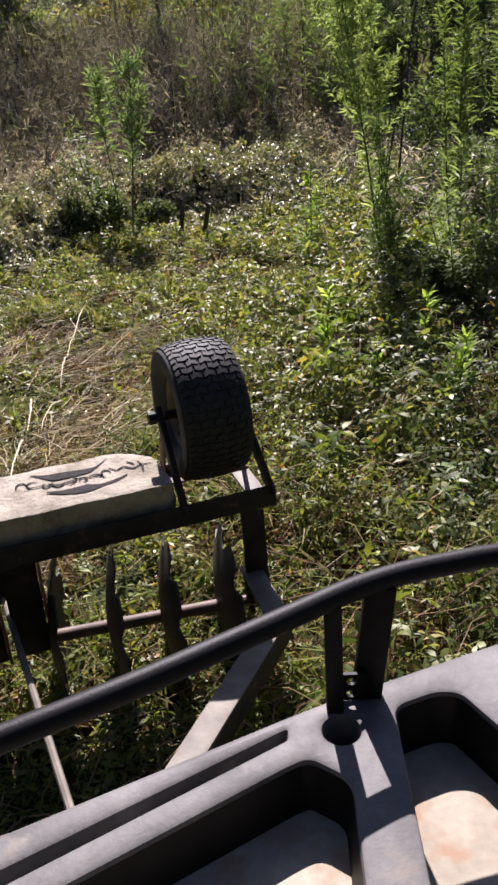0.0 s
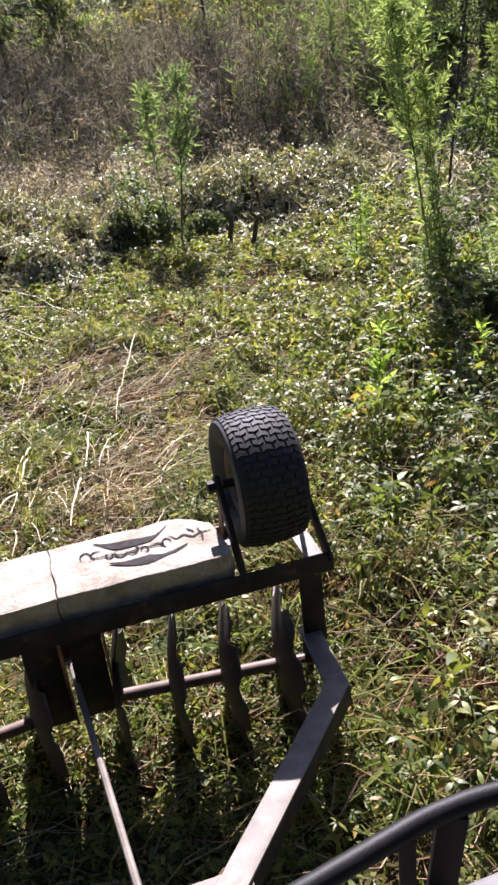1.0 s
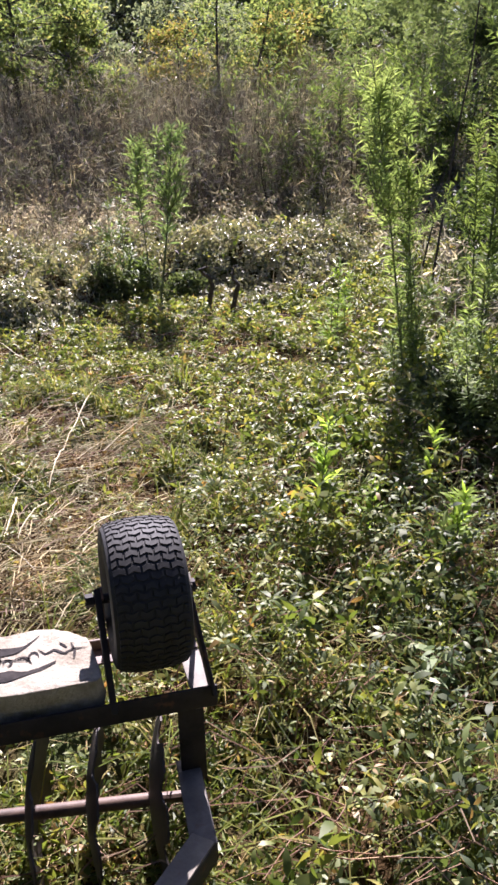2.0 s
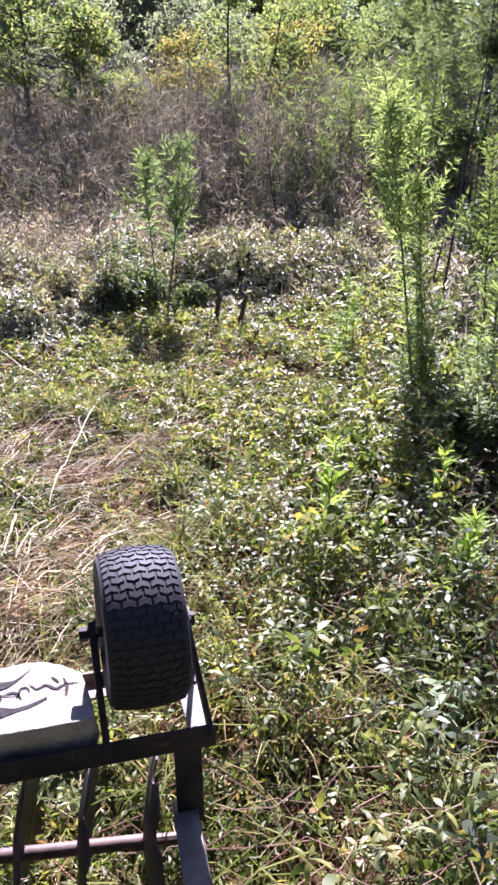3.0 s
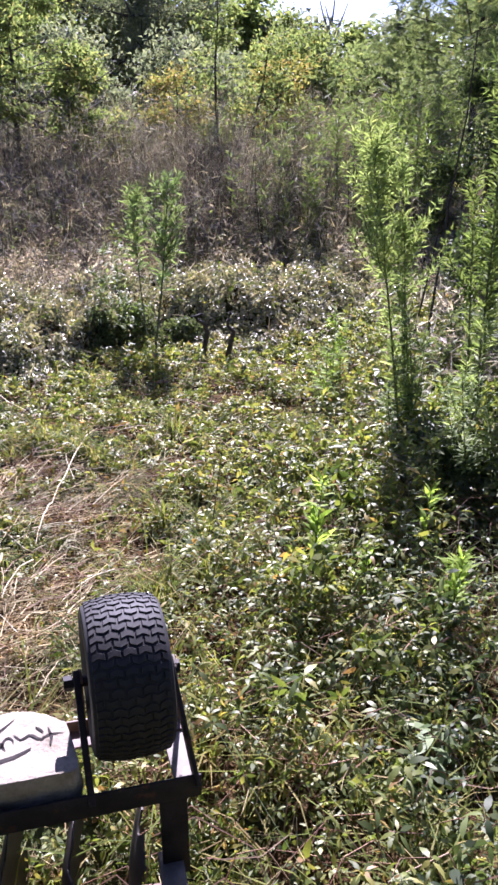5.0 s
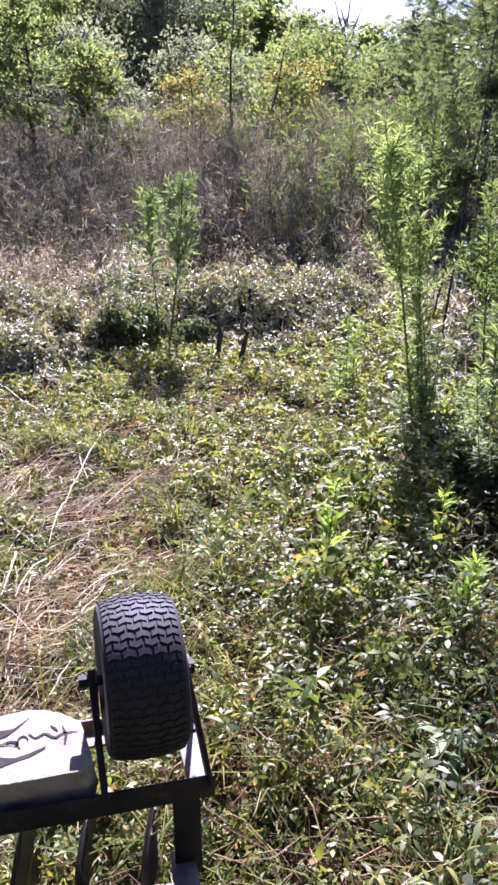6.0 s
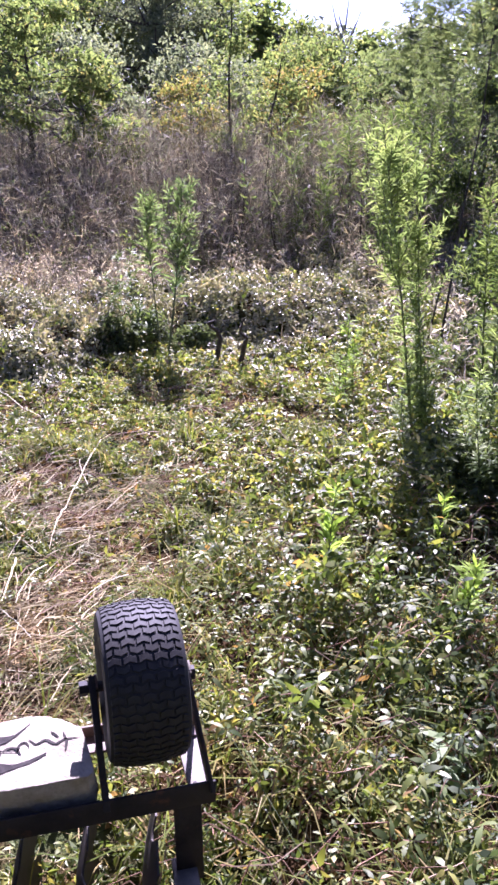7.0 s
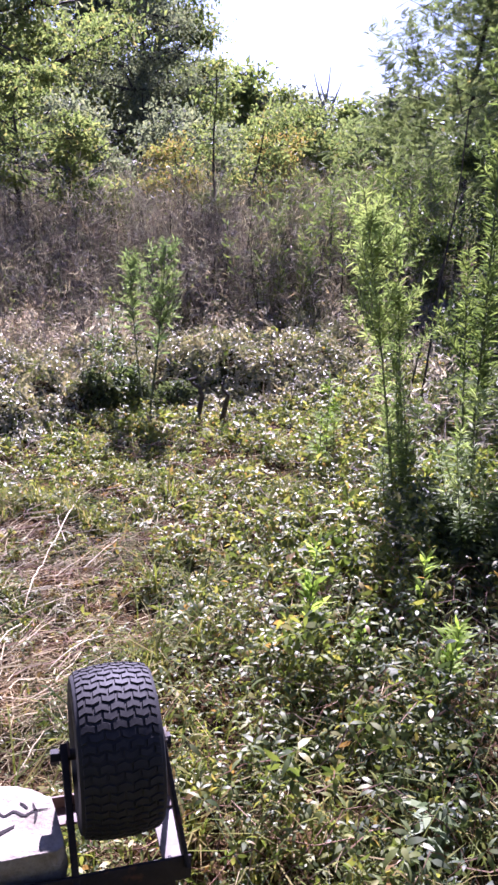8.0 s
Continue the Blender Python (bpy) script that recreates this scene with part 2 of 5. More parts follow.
def sticks(a, b, ra, rb):
    """Three-sided tapering twigs from the points a to the points b."""
    n = len(a)
    ra = np.broadcast_to(np.asarray(ra, dtype=float), (n,))[:, None]
    rb = np.broadcast_to(np.asarray(rb, dtype=float), (n,))[:, None]
    d = unit(b - a)
    s = unit(np.cross(d, np.where(np.abs(d[:, 2:3]) > 0.9, [[1.0, 0, 0]], [[0, 0, 1.0]])))
    u = np.cross(d, s)
    rings = []
    for p, r in ((a, ra), (b, rb)):
        for k in range(3):
            w = 2 * math.pi * k / 3
            rings.append(p + (s * math.cos(w) + u * math.sin(w)) * r)
    v = np.stack(rings, axis=1)
    t = (SEG_TRIS[None] + 6 * np.arange(n)[:, None, None]).reshape(-1, 3)
    return v.reshape(-1, 3), t


def join(*pairs):
    vs, ts, k = [], [], 0
    for v, t in pairs:
        vs.append(v)
        ts.append(t + k)
        k += len(v)
    return np.concatenate(vs), np.concatenate(ts)


def tube(bm, pts, radii, sides=10):
    """A round bar through the points, capped."""
    pts = [Vector(p) for p in pts]
    rings = []
    for i, p in enumerate(pts):
        d = (pts[min(i + 1, len(pts) - 1)] - pts[max(i - 1, 0)]).normalized()
        s = d.cross(Vector((0, 0, 1)) if abs(d.z) < 0.95 else Vector((1, 0, 0))).normalized()
        u = s.cross(d)
        r = radii if isinstance(radii, (int, float)) else radii[i]
        rings.append([bm.verts.new(p + (s * math.cos(2 * math.pi * k / sides) + u * math.sin(2 * math.pi * k / sides)) * r) for k in range(sides)])
    for a, b in zip(rings, rings[1:]):
        for k in range(sides):
            bm.faces.new((a[k], a[(k + 1) % sides], b[(k + 1) % sides], b[k]))
    bm.faces.new(rings[0][::-1])
    bm.faces.new(rings[-1])
    return bm


def bar(bm, a, b, wide, thick, up=(0, 0, 1), bevel=0.0015):
    """A flat bar from a to b, thick along up."""
    a, b = Vector(a), Vector(b)
    d = (b - a).normalized()
    s = d.cross(Vector(up)).normalized()
    u = s.cross(d).normalized()
    vs = [bm.verts.new(p + s * i * wide / 2 + u * j * thick / 2) for p in (a, b) for i, j in ((-1, -1), (1, -1), (1, 1), (-1, 1))]
    fs = [bm.faces.new([vs[i] for i in f]) for f in ((0, 1, 2, 3), (7, 6, 5, 4), (0, 4, 5, 1), (1, 5, 6, 2), (2, 6, 7, 3), (3, 7, 4, 0))]
    if bevel:
        bmesh.ops.bevel(bm, geom=list({e for f in fs for e in f.edges}), offset=bevel, segments=2, affect="EDGES", profile=0.5)
    return bm


def lathe(bm, profile, sides, axis=0):
    """Turns a profile of (along, radius) round the local x axis; closed at both ends where the radius is 0."""
    rings = []
    for x, r in profile:
        if r <= 1e-6:
            rings.append([bm.verts.new((x, 0, 0))])
        else:
            rings.append([bm.verts.new((x, r * math.cos(2 * math.pi * k / sides), r * math.sin(2 * math.pi * k / sides))) for k in range(sides)])
    for a, b in zip(rings, rings[1:]):
        for k in range(sides):
            q = [a[k % len(a)], a[(k + 1) % sides % len(a)], b[(k + 1) % sides % len(b)], b[k % len(b)]]
            q = list(dict.fromkeys(q))
            if len(q) > 2:
                bm.faces.new(q)
    return bm


def smooth01(t):
    t = np.clip(t, 0, 1)
    return t * t * (3 - 2 * t)


def wave(x, y, seed, scale):
    """Cheap smooth noise from -1 to 1."""
    r = np.random.default_rng(seed)
    out = np.zeros_like(x)
    for k in range(6):
        a, b, p = r.normal(size=3) * (1, 1, 3)
        out = out + np.sin((a * x + b * y) * scale * (1 + 0.35 * k) + p) / 6
    return out * 1.6


def soil(x, y):
    """Height of the ground."""
    x, y = np.asarray(x, dtype=float), np.asarray(y, dtype=float)
    near = 1 - smooth01((np.hypot(x, y - 3) - 6) / 8)
    return near * (-0.05 + 0.055 * np.clip(x, -2.0, 2.0)) + 0.025 * wave(x, y, 3, 2.3) * near + 0.012 * wave(x, y, 4, 9.0) * near - 0.05 * (1 - near)


def bank_front(x):
    """Where the foot of the bramble bank runs."""
    return np.interp(x, (-5.2, -1.95, -1.62, -1.45, -1.28, -0.95, -0.72, -0.4, 0.0, 0.4, 1.0, 2.6), (4.7, 4.95, 5.3, 5.9, 6.42, 6.4, 6.05, 5.8, 6.05, 6.5, 7.3, 8.8))


def bank(x, y):
    """Height of the bramble tangle above the ground."""
    x, y = np.asarray(x, dtype=float), np.asarray(y, dtype=float)
    edge = bank_front(x) + 0.12 * wave(x, y, 11, 4.2)
    mound = np.exp(-((x + 0.35) / 0.62) ** 2 - ((y - 6.8) / 0.5) ** 2) + np.exp(-((x + 1.95) / 0.42) ** 2 - ((y - 5.75) / 0.36) ** 2) + 0.7 * np.exp(-((x + 2.9) / 0.5) ** 2 - ((y - 5.9) / 0.5) ** 2)
    h = 0.22 + 0.14 * mound + 0.12 * wave(x, y, 12, 3.4) + 0.09 * wave(x, y, 13, 8.0) + 0.05 * wave(x, y, 16, 17.0)
    h = h + 0.1 * smooth01((y - 8.6) / 1.0)
    steep = smooth01((x + 1.6) / 0.15) * smooth01((-0.62 - x) / 0.25)
    return np.maximum(smooth01((y - edge) / (1.3 - 1.05 * steep)) * h, 0)


# ---- ground ----
def build_ground():
    xs = np.concatenate([[-600, -200, -80, -40, -20, -12, -8], np.arange(-6, 6.01, 0.08), [8, 12, 20, 40, 80, 200, 600]])
    ys = np.concatenate([[-600, -200, -60, -20, -8, -4, -2], np.arange(-1, 12.01, 0.08), [14, 17, 22, 30, 45, 80, 200, 600]])
    X, Y = np.meshgrid(xs, ys)
    v = np.stack([X, Y, soil(X, Y)], axis=-1).reshape(-1, 3)
    w = len(xs)
    i = (np.arange(len(ys) - 1)[:, None] * w + np.arange(w - 1)[None]).ravel()
    t = np.concatenate([np.stack([i, i + 1, i + w + 1], 1), np.stack([i, i + w + 1, i + w], 1)])
    ob = soup("ground", v, t, M_SOIL, smooth=True)
    tagged(ob, "dark soil with dry litter under the plants", "ground", kind="structure")


build_ground()

# ---- disc harrow ----
# local axes: x along the weight tray to its right end, y to the rear, z up from the soil
def build_harrow():
    root = tagged(new("disc_harrow"), "rusty black disc harrow with weight tray and raised wheel", "disc harrow")
    root.matrix_world = pose(0.015, 1.693, -0.05, 0, 0, 21)
    mid = -0.61
    # weight tray of angle iron
    bm = bmesh.new()
    bar(bm, (0.004, 0.003, 0.4), (-1.24, 0.003, 0.4), 0.006, 0.052)
    bar(bm, (0.004, 0.03, 0.377), (-1.24, 0.03, 0.377), 0.048, 0.006)
    part("tray_front_angle", bm, M_BLACKSTEEL, root)
    bm = bmesh.new()
    bar(bm, (0.004, 0.243, 0.39), (-1.24, 0.243, 0.39), 0.006, 0.03)
    bar(bm, (0.004, 0.215, 0.377), (-1.24, 0.215, 0.377), 0.05, 0.006)
    part("tray_rear_angle", bm, M_RUST, root)
    for p in (-0.018, -0.62, -1.22):
        bm = bmesh.new()
        bar(bm, (p, 0.008, 0.37), (p, 0.238, 0.37), 0.045, 0.008)
        part("tray_crossbar", bm, M_BARESTEEL if p > -0.1 else M_BLACKSTEEL, root)
    # side legs down to the gang, and the low side bars that run forward and turn in to the hitch
    for p, kind in ((-0.05, 1), (-1.19, -1)):
        bm = bmesh.new()
        bar(bm, (p, 0.02, 0.376), (p + 0.004 * kind, 0.02, 0.16), 0.055, 0.008, (0, 1, 0))
        bar(bm, (p + 0.024 * kind, 0.04, 0.376), (p + 0.028 * kind, 0.04, 0.16), 0.045, 0.007, (1, 0, 0))
        part("side_leg", bm, M_BLACKSTEEL, root)
        bm = bmesh.new()
        knee = (p - 0.022 * kind, -0.19, 0.206)
        bar(bm, (p - 0.006 * kind, 0.05, 0.19), knee, 0.05, 0.008)
        part("side_bar", bm, M_BARESTEEL, root)
        # flanges in black steel: the grey bars' shaded side put into the colour
        bm = bmesh.new()
        bar(bm, (p + 0.018 * kind, 0.05, 0.162), (p + 0.004 * kind, -0.185, 0.177), 0.006, 0.05)
        part("side_flange", bm, M_BLACKSTEEL, root, "rusty steel flange, its shade put in as dark colour")
        bm = bmesh.new()
        end = (mid + 0.018 * kind, -0.80, 0.33)
        bar(bm, (p - 0.02 * kind, -0.175, 0.209), end, 0.05, 0.008)
        part("drawbar", bm, M_BARESTEEL, root, "scuffed grey steel drawbar")
        bm = bmesh.new()
        bar(bm, (p + 0.003 * kind, -0.185, 0.179), (mid + 0.044 * kind, -0.80, 0.3), 0.006, 0.055)
        part("drawbar_flange", bm, M_BLACKSTEEL, root, "rusty steel flange, its shade put in as dark colour")
    bm = bmesh.new()
    bar(bm, (mid + 0.215, -0.6, 0.282), (mid - 0.215, -0.6, 0.282), 0.05, 0.008)
    part("hitch_crossbar", bm, M_RUST, root, "rusty steel crossbar")
    bm = bmesh.new()
    bar(bm, (mid, -0.72, 0.345), (mid, -1.0, 0.36), 0.06, 0.012)
    part("hitch_tongue", bm, M_BARESTEEL, root)
    # thin stay rod from the tray to the hitch
    bm = bmesh.new()
    tube(bm, [(mid - 0.012, 0.17, 0.19), (mid + 0.043, -0.7, 0.318)], 0.0072, 8)
    part("stay_rod", bm, M_BARESTEEL, root)
    bm = bmesh.new()
    bar(bm, (mid - 0.012, 0.172, 0.18), (mid - 0.012, 0.21, 0.375), 0.03, 0.006, (0, 1, 0))
    part("rod_bracket", bm, M_BLACKSTEEL, root)
    # gangs of dished discs with nine rounded notches in the rim
    def notched_disc():
        R, dish, n = 0.19, 0.034, 108
        bm = bmesh.new()
        sides = []
        for thick in (0.0, -0.004):
            rings = []
            for f in (0.12, 0.4, 0.65, 0.84, 0.95, 1.0):
                ring = []
                for k in range(n):
                    w = 2 * math.pi * k / n
                    bite = max(0.0, (math.cos(9 * w) - 0.25) / 0.75) ** 0.6
                    r = f * (R - 0.03 * bite * max(0.0, (f - 0.6) / 0.4))
                    ring.append(bm.verts.new((thick - dish * (1 - (r / R) ** 2), r * math.cos(w), r * math.sin(w))))
                rings.append(ring)
            for p, q in zip(rings, rings[1:]):
                for k in range(n):
                    quad = (p[k], q[k], q[(k + 1) % n], p[(k + 1) % n])
                    bm.faces.new(quad if thick == 0.0 else quad[::-1])
            bm.faces.new(rings[0] if thick == 0.0 else rings[0][::-1])
            sides.append(rings[-1])
        for k in range(n):
            bm.faces.new((sides[0][k], sides[1][k], sides[1][(k + 1) % n], sides[0][(k + 1) % n]))
        return bm

    def gang(x0, y0, x1, y1, spots):
        a, b = Vector((x0, y0, 0.105)), Vector((x1, y1, 0.105))
        d = (b - a).normalized()
        turn = math.degrees(math.atan2(d.y, d.x))
        bm = bmesh.new()
        tube(bm, [a - d * 0.02, b + d * 0.02], 0.0125, 10)
        part("gang_axle", bm, M_RUST, root, "rusty axle rod")
        for s in spots:
            ob = part("disc", notched_disc(), M_DISC, root, "dull dished steel disc with a notched rim")
            c = a + d * (s + 0.018)
            ob.matrix_local = pose(c.x, c.y, c.z, RNG.uniform(0, 40), 0, turn)
        for s, e in zip(spots, spots[1:]):
            bm = bmesh.new()
            tube(bm, [a + d * (s - 0.012), a + d * (e - 0.016)], 0.0155, 12)
            part("spool", bm, M_RUST, root)

    gang(-0.55, 0.094, -0.075, 0.035, (0.03, 0.165, 0.292, 0.428))
    gang(-1.15, 0.035, -0.68, 0.094, (0.06, 0.185, 0.31, 0.44))
    # bearing hangers at the inner and outer gang ends
    for x, y, m2 in ((-0.577, 0.085, M_BLACKSTEEL), (-0.675, 0.085, M_BLACKSTEEL)):
        bm = bmesh.new()
        bar(bm, (x, 0.03, 0.376), (x, y, 0.08), 0.075, 0.012, (0, 1, 0), 0.003)
        part("gang_hanger", bm, m2, root)
        bm = bmesh.new()
        bar(bm, (x + 0.042, 0.03, 0.376), (x + 0.042, y, 0.085), 0.05, 0.006, (1, 0, 0))
        part("hanger_flange", bm, M_HANGER, root, "orange rusted steel flange")
    for x in (-0.062, -1.17):
        bm = bmesh.new()
        bar(bm, (x, 0.03, 0.17), (x, 0.045, 0.075), 0.05, 0.012, (1, 0, 0), 0.003)
        part("bearing_bracket", bm, M_BLACKSTEEL, root)
    # transport wheel, swung up behind the tray
    hub = Vector((-0.117, 0.14, 0.582))
    bm = bmesh.new()
    R = 0.156
    prof = [(-0.055, 0.078), (-0.068, 0.088), (-0.078, 0.112), (-0.078, 0.132), (-0.0755, 0.142), (-0.07, R - 0.0105), (-0.055, R - 0.0056), (-0.03, R - 0.0017), (0.0, R), (0.03, R - 0.0017), (0.055, R - 0.0056), (0.07, R - 0.0105), (0.0755, 0.142), (0.078, 0.132), (0.078, 0.112), (0.068, 0.088), (0.055, 0.078), (0.045, 0.07), (-0.045, 0.07), (-0.055, 0.078)]
    lathe(bm, prof, 72)
    wheel = part("wheel", bm, M_TREAD, root, "black rubber turf tyre with worn chevron tread")
    wheel.matrix_local = pose(*hub)
    bm = bmesh.new()
    lathe(bm, [(-0.056, 0.079), (-0.058, 0.073), (-0.05, 0.068), (-0.026, 0.062), (-0.018, 0.045), (-0.03, 0.03), (-0.034, 0.016), (-0.034, 0.0)], 40)
    lathe(bm, [(0.056, 0.079), (0.058, 0.073), (0.05, 0.068), (0.026, 0.062), (0.018, 0.045), (0.03, 0.03), (0.034, 0.016), (0.034, 0.0)], 40)
    part("rim", bm, M_RIM, wheel, "faded yellow steel rim with rust")
    for k in range(4):
        w = math.pi / 4 + k * math.pi / 2
        bm = bmesh.new()
        tube(bm, [(-0.03, 0.048 * math.cos(w), 0.048 * math.sin(w)), (-0.018, 0.048 * math.cos(w), 0.048 * math.sin(w))], 0.006, 6)
        part("rim_bolt", bm, M_RUST, wheel)
    # tread: rows of bent blocks, each row set off by half a block
    rows, wide = 56, 0.0284
    pitch = 2 * math.pi / rows

    def tread(x0, x1, rise):
        bm = bmesh.new()
        xs = [x0 + 0.0018, (x0 + x1) / 2, x1 - 0.0018]
        low = [-0.34 - 0.14 * rise, -0.34 + 0.14 * rise, -0.34 - 0.14 * rise]
        if x1 - x0 < 0.02:
            low = [-0.34 + 0.14 * rise * math.copysign(1, -x0), -0.34, -0.34 - 0.14 * rise * math.copysign(1, -x0)]
        outline = [(x, a) for x, a in zip(xs, low)] + [(x, a + 0.68) for x, a in zip(xs[::-1], low[::-1])]
        cx = (x0 + x1) / 2
        rings = []
        for rad, shrink in ((R - 0.003, 1.0), (R + 0.0022, 0.975), (R + 0.0029, 0.92)):
            ring = []
            for px, pa in outline:
                crown = rad - 0.009 * (px / 0.071) ** 2
                ang = pa * shrink * pitch
                ring.append(bm.verts.new((cx + (px - cx) * shrink, crown * math.sin(ang), crown * math.cos(ang))))
            rings.append(ring)
        for r0, r1 in zip(rings, rings[1:]):
            for k in range(6):
                bm.faces.new((r0[k], r0[(k + 1) % 6], r1[(k + 1) % 6], r1[k]))
        bm.faces.new((rings[2][0], rings[2][1], rings[2][4], rings[2][5]))
        bm.faces.new((rings[2][1], rings[2][2], rings[2][3], rings[2][4]))
        return part("tread_block", bm, M_TREAD, wheel, smooth=False)

    for odd, cuts in ((0, (-2.5, -1.5, -0.5, 0.5, 1.5, 2.5)), (1, (-2.5, -2, -1, 0, 1, 2, 2.5))):
        for c0, c1 in zip(cuts, cuts[1:]):
            first = tread(c0 * wide, c1 * wide, -1 if odd else 1)
            for k in range(odd, rows, 2):
                ob = first if k == odd else new("tread_block", first.data)
                ob.parent = wheel
                ob.matrix_local = pose(0, 0, 0, math.degrees(pitch) * k, 0, 0)
    # wheel axle, nut and its stays
    bm = bmesh.new()
    tube(bm, [hub + Vector((-0.11, 0, 0)), hub + Vector((0.096, 0, 0))], 0.0105, 12)
    part("wheel_axle", bm, M_BLACKSTEEL, root)
    for s in (-0.112, 0.1):
        bm = bmesh.new()
        tube(bm, [hub + Vector((s - 0.008, 0, 0)), hub + Vector((s + 0.008, 0, 0))], 0.0145, 6)
        part("axle_nut", bm, M_BLACKSTEEL, root)
    for p, foot, m2 in ((-0.095, -0.207, M_BLACKSTEEL), (0.09, -0.004, M_BLACKSTEEL)):
        bm = bmesh.new()
        bar(bm, hub + Vector((p, 0.012, 0.018)), (foot, 0.002, 0.4), 0.03 if p < 0 else 0.044, 0.013 if p < 0 else 0.008, (1, 0, 0))
        part("wheel_stay", bm, m2, root)
        bm = bmesh.new()
        bar(bm, hub + Vector((p + 0.008, 0.0, 0.015)), (foot + 0.008, 0.235, 0.385), 0.03, 0.006, (1, 0, 0))
        part("wheel_stay", bm, M_RUST if p < 0 else M_BARESTEEL, root, "rust-stained flat steel stay")
    return root


def build_block(x0, x1, marks, chip):
    """A concrete block in the tray, its top edges worn round."""
    root = pose(0.015, 1.693, -0.05, 0, 0, 21)
    bm = bmesh.new()
    y0, y1, z0, z1 = 0.013, 0.208, 0.382, 0.482
    if chip:
        out = [(x0, y0), (x1 - 0.012, y0), (x1, y0 + 0.01), (x1 - 0.018, y1 - 0.052), (x1 - 0.055, y1 - 0.02), (x1 - 0.115, y1), (x0, y1)]
    else:
        out = [(x0, y0), (x1, y0), (x1, y1), (x0, y1)]
    n = len(out)
    lo = [bm.verts.new((x, y + (0.022 if y < 0.1 else -0.01), z0)) for x, y in out]
    hi = [bm.verts.new((x, y, z1)) for x, y in out]
    top = bm.faces.new(hi)
    bm.faces.new(lo[::-1])
    for k in range(n):
        bm.faces.new((lo[k], lo[(k + 1) % n], hi[(k + 1) % n], hi[k]))
    bmesh.ops.bevel(bm, geom=list(bm.edges), offset=0.004, segments=2, affect="EDGES", profile=0.6)
    bmesh.ops.triangulate(bm, faces=bm.faces)
    bmesh.ops.subdivide_edges(bm, edges=[e for e in bm.edges if e.calc_length() > 0.03], cuts=3, use_grid_fill=True)
    bmesh.ops.subdivide_edges(bm, edges=[e for e in bm.edges if e.calc_length() > 0.014], cuts=1, use_grid_fill=True)
    for v in bm.verts:
        v.co += Vector(noise.noise_vector(v.co * 22) * 0.0055 + noise.noise_vector(v.co * 70) * 0.0026 + noise.noise_vector(v.co * 160) * 0.0012) * Vector((1, 1, 0.3 if v.co.z > z1 - 0.003 else 1))
    ob = part("concrete_block", bm, M_CONCRETE, None)
    ob.matrix_world = root
    tagged(ob, "pale concrete block with faded dark scribble lying in the harrow tray" if marks else "pale worn concrete block lying in the harrow tray", "concrete block", "blocks in the tray")
    if marks:
        # an eye-shaped drawing: two filled lids, loops along its middle and a wriggling tail
        def on_top(u, v):
            return x0 + u * (x1 - x0 - 0.025), y0 + v * (y1 - y0)

        def curve(pts, n=17):
            us, vs = zip(*pts)
            t = np.linspace(0, 1, n)
            k = np.linspace(0, 1, len(us))
            return [on_top(a, b) for a, b in zip(np.interp(t, k, us), np.interp(t, k, vs))]

        def patch(upper, lower):
            bm = bmesh.new()
            rows = [[bm.verts.new((x, y, z1 + 0.0024)) for x, y in curve(c)] for c in (upper, lower)]
            for a, b, c, d in zip(rows[0], rows[0][1:], rows[1][1:], rows[1]):
                bm.faces.new((a, b, c, d))
            part("ink_patch", bm, M_MARKER, ob, "dark marker scribble")

        def stroke(pts, wide):
            bm = bmesh.new()
            row = []
            for i, (x, y) in enumerate(pts):
                ax, ay = pts[max(i - 1, 0)]
                bx, by = pts[min(i + 1, len(pts) - 1)]
                l = math.hypot(bx - ax, by - ay) or 1
                w = wide * (0.35 + math.sin(math.pi * i / (len(pts) - 1)) ** 0.7) / 2
                nx, ny = -(by - ay) / l * w, (bx - ax) / l * w
                row.append((bm.verts.new((x + nx, y + ny, z1 + 0.0026)), bm.verts.new((x - nx, y - ny, z1 + 0.0026))))
            for (a, b), (c, d) in zip(row, row[1:]):
                bm.faces.new((a, b, d, c))
            part("ink_stroke", bm, M_MARKER, ob, "dark marker stroke")

        patch([(0.28, 0.86), (0.36, 0.79), (0.49, 0.77), (0.58, 0.74), (0.66, 0.73), (0.71, 0.8), (0.755, 0.88)], [(0.275, 0.85), (0.34, 0.72), (0.41, 0.62), (0.52, 0.62), (0.62, 0.63), (0.69, 0.73), (0.75, 0.86)])
        patch([(0.34, 0.405), (0.42, 0.36), (0.5, 0.36), (0.58, 0.37), (0.66, 0.31), (0.74, 0.34), (0.83, 0.41)], [(0.345, 0.37), (0.42, 0.28), (0.5, 0.22), (0.56, 0.2), (0.66, 0.25), (0.75, 0.29), (0.83, 0.38)])
        for k in range(8):
            u, v = 0.21 + 0.072 * k, 0.61 - 0.018 * k + 0.03 * math.sin(2.1 * k)
            stroke([on_top(u + (0.032 + 0.01 * math.sin(k * 2.3)) * math.cos(a), v + (0.07 + 0.03 * math.cos(k * 1.7)) * math.sin(a)) for a in np.linspace(0.9 * k, 0.9 * k + 3.4 + 0.9 * (k % 3), 10)], 0.0042)
        stroke(curve([(0.22, 0.55), (0.34, 0.56), (0.44, 0.5), (0.56, 0.55), (0.7, 0.47)]), 0.0036)
        stroke(curve([(0.74, 0.63), (0.78, 0.54), (0.83, 0.6), (0.88, 0.5), (0.93, 0.56), (1.0, 0.55)]), 0.0045)
        stroke(curve([(0.925, 0.66), (0.94, 0.52), (0.93, 0.4)]), 0.0045)
        stroke(curve([(0.86, 0.7), (0.9, 0.6)]), 0.004)


build_harrow()
build_block(-0.61, -0.222, True, True)
build_block(-1.0, -0.612, False, False)


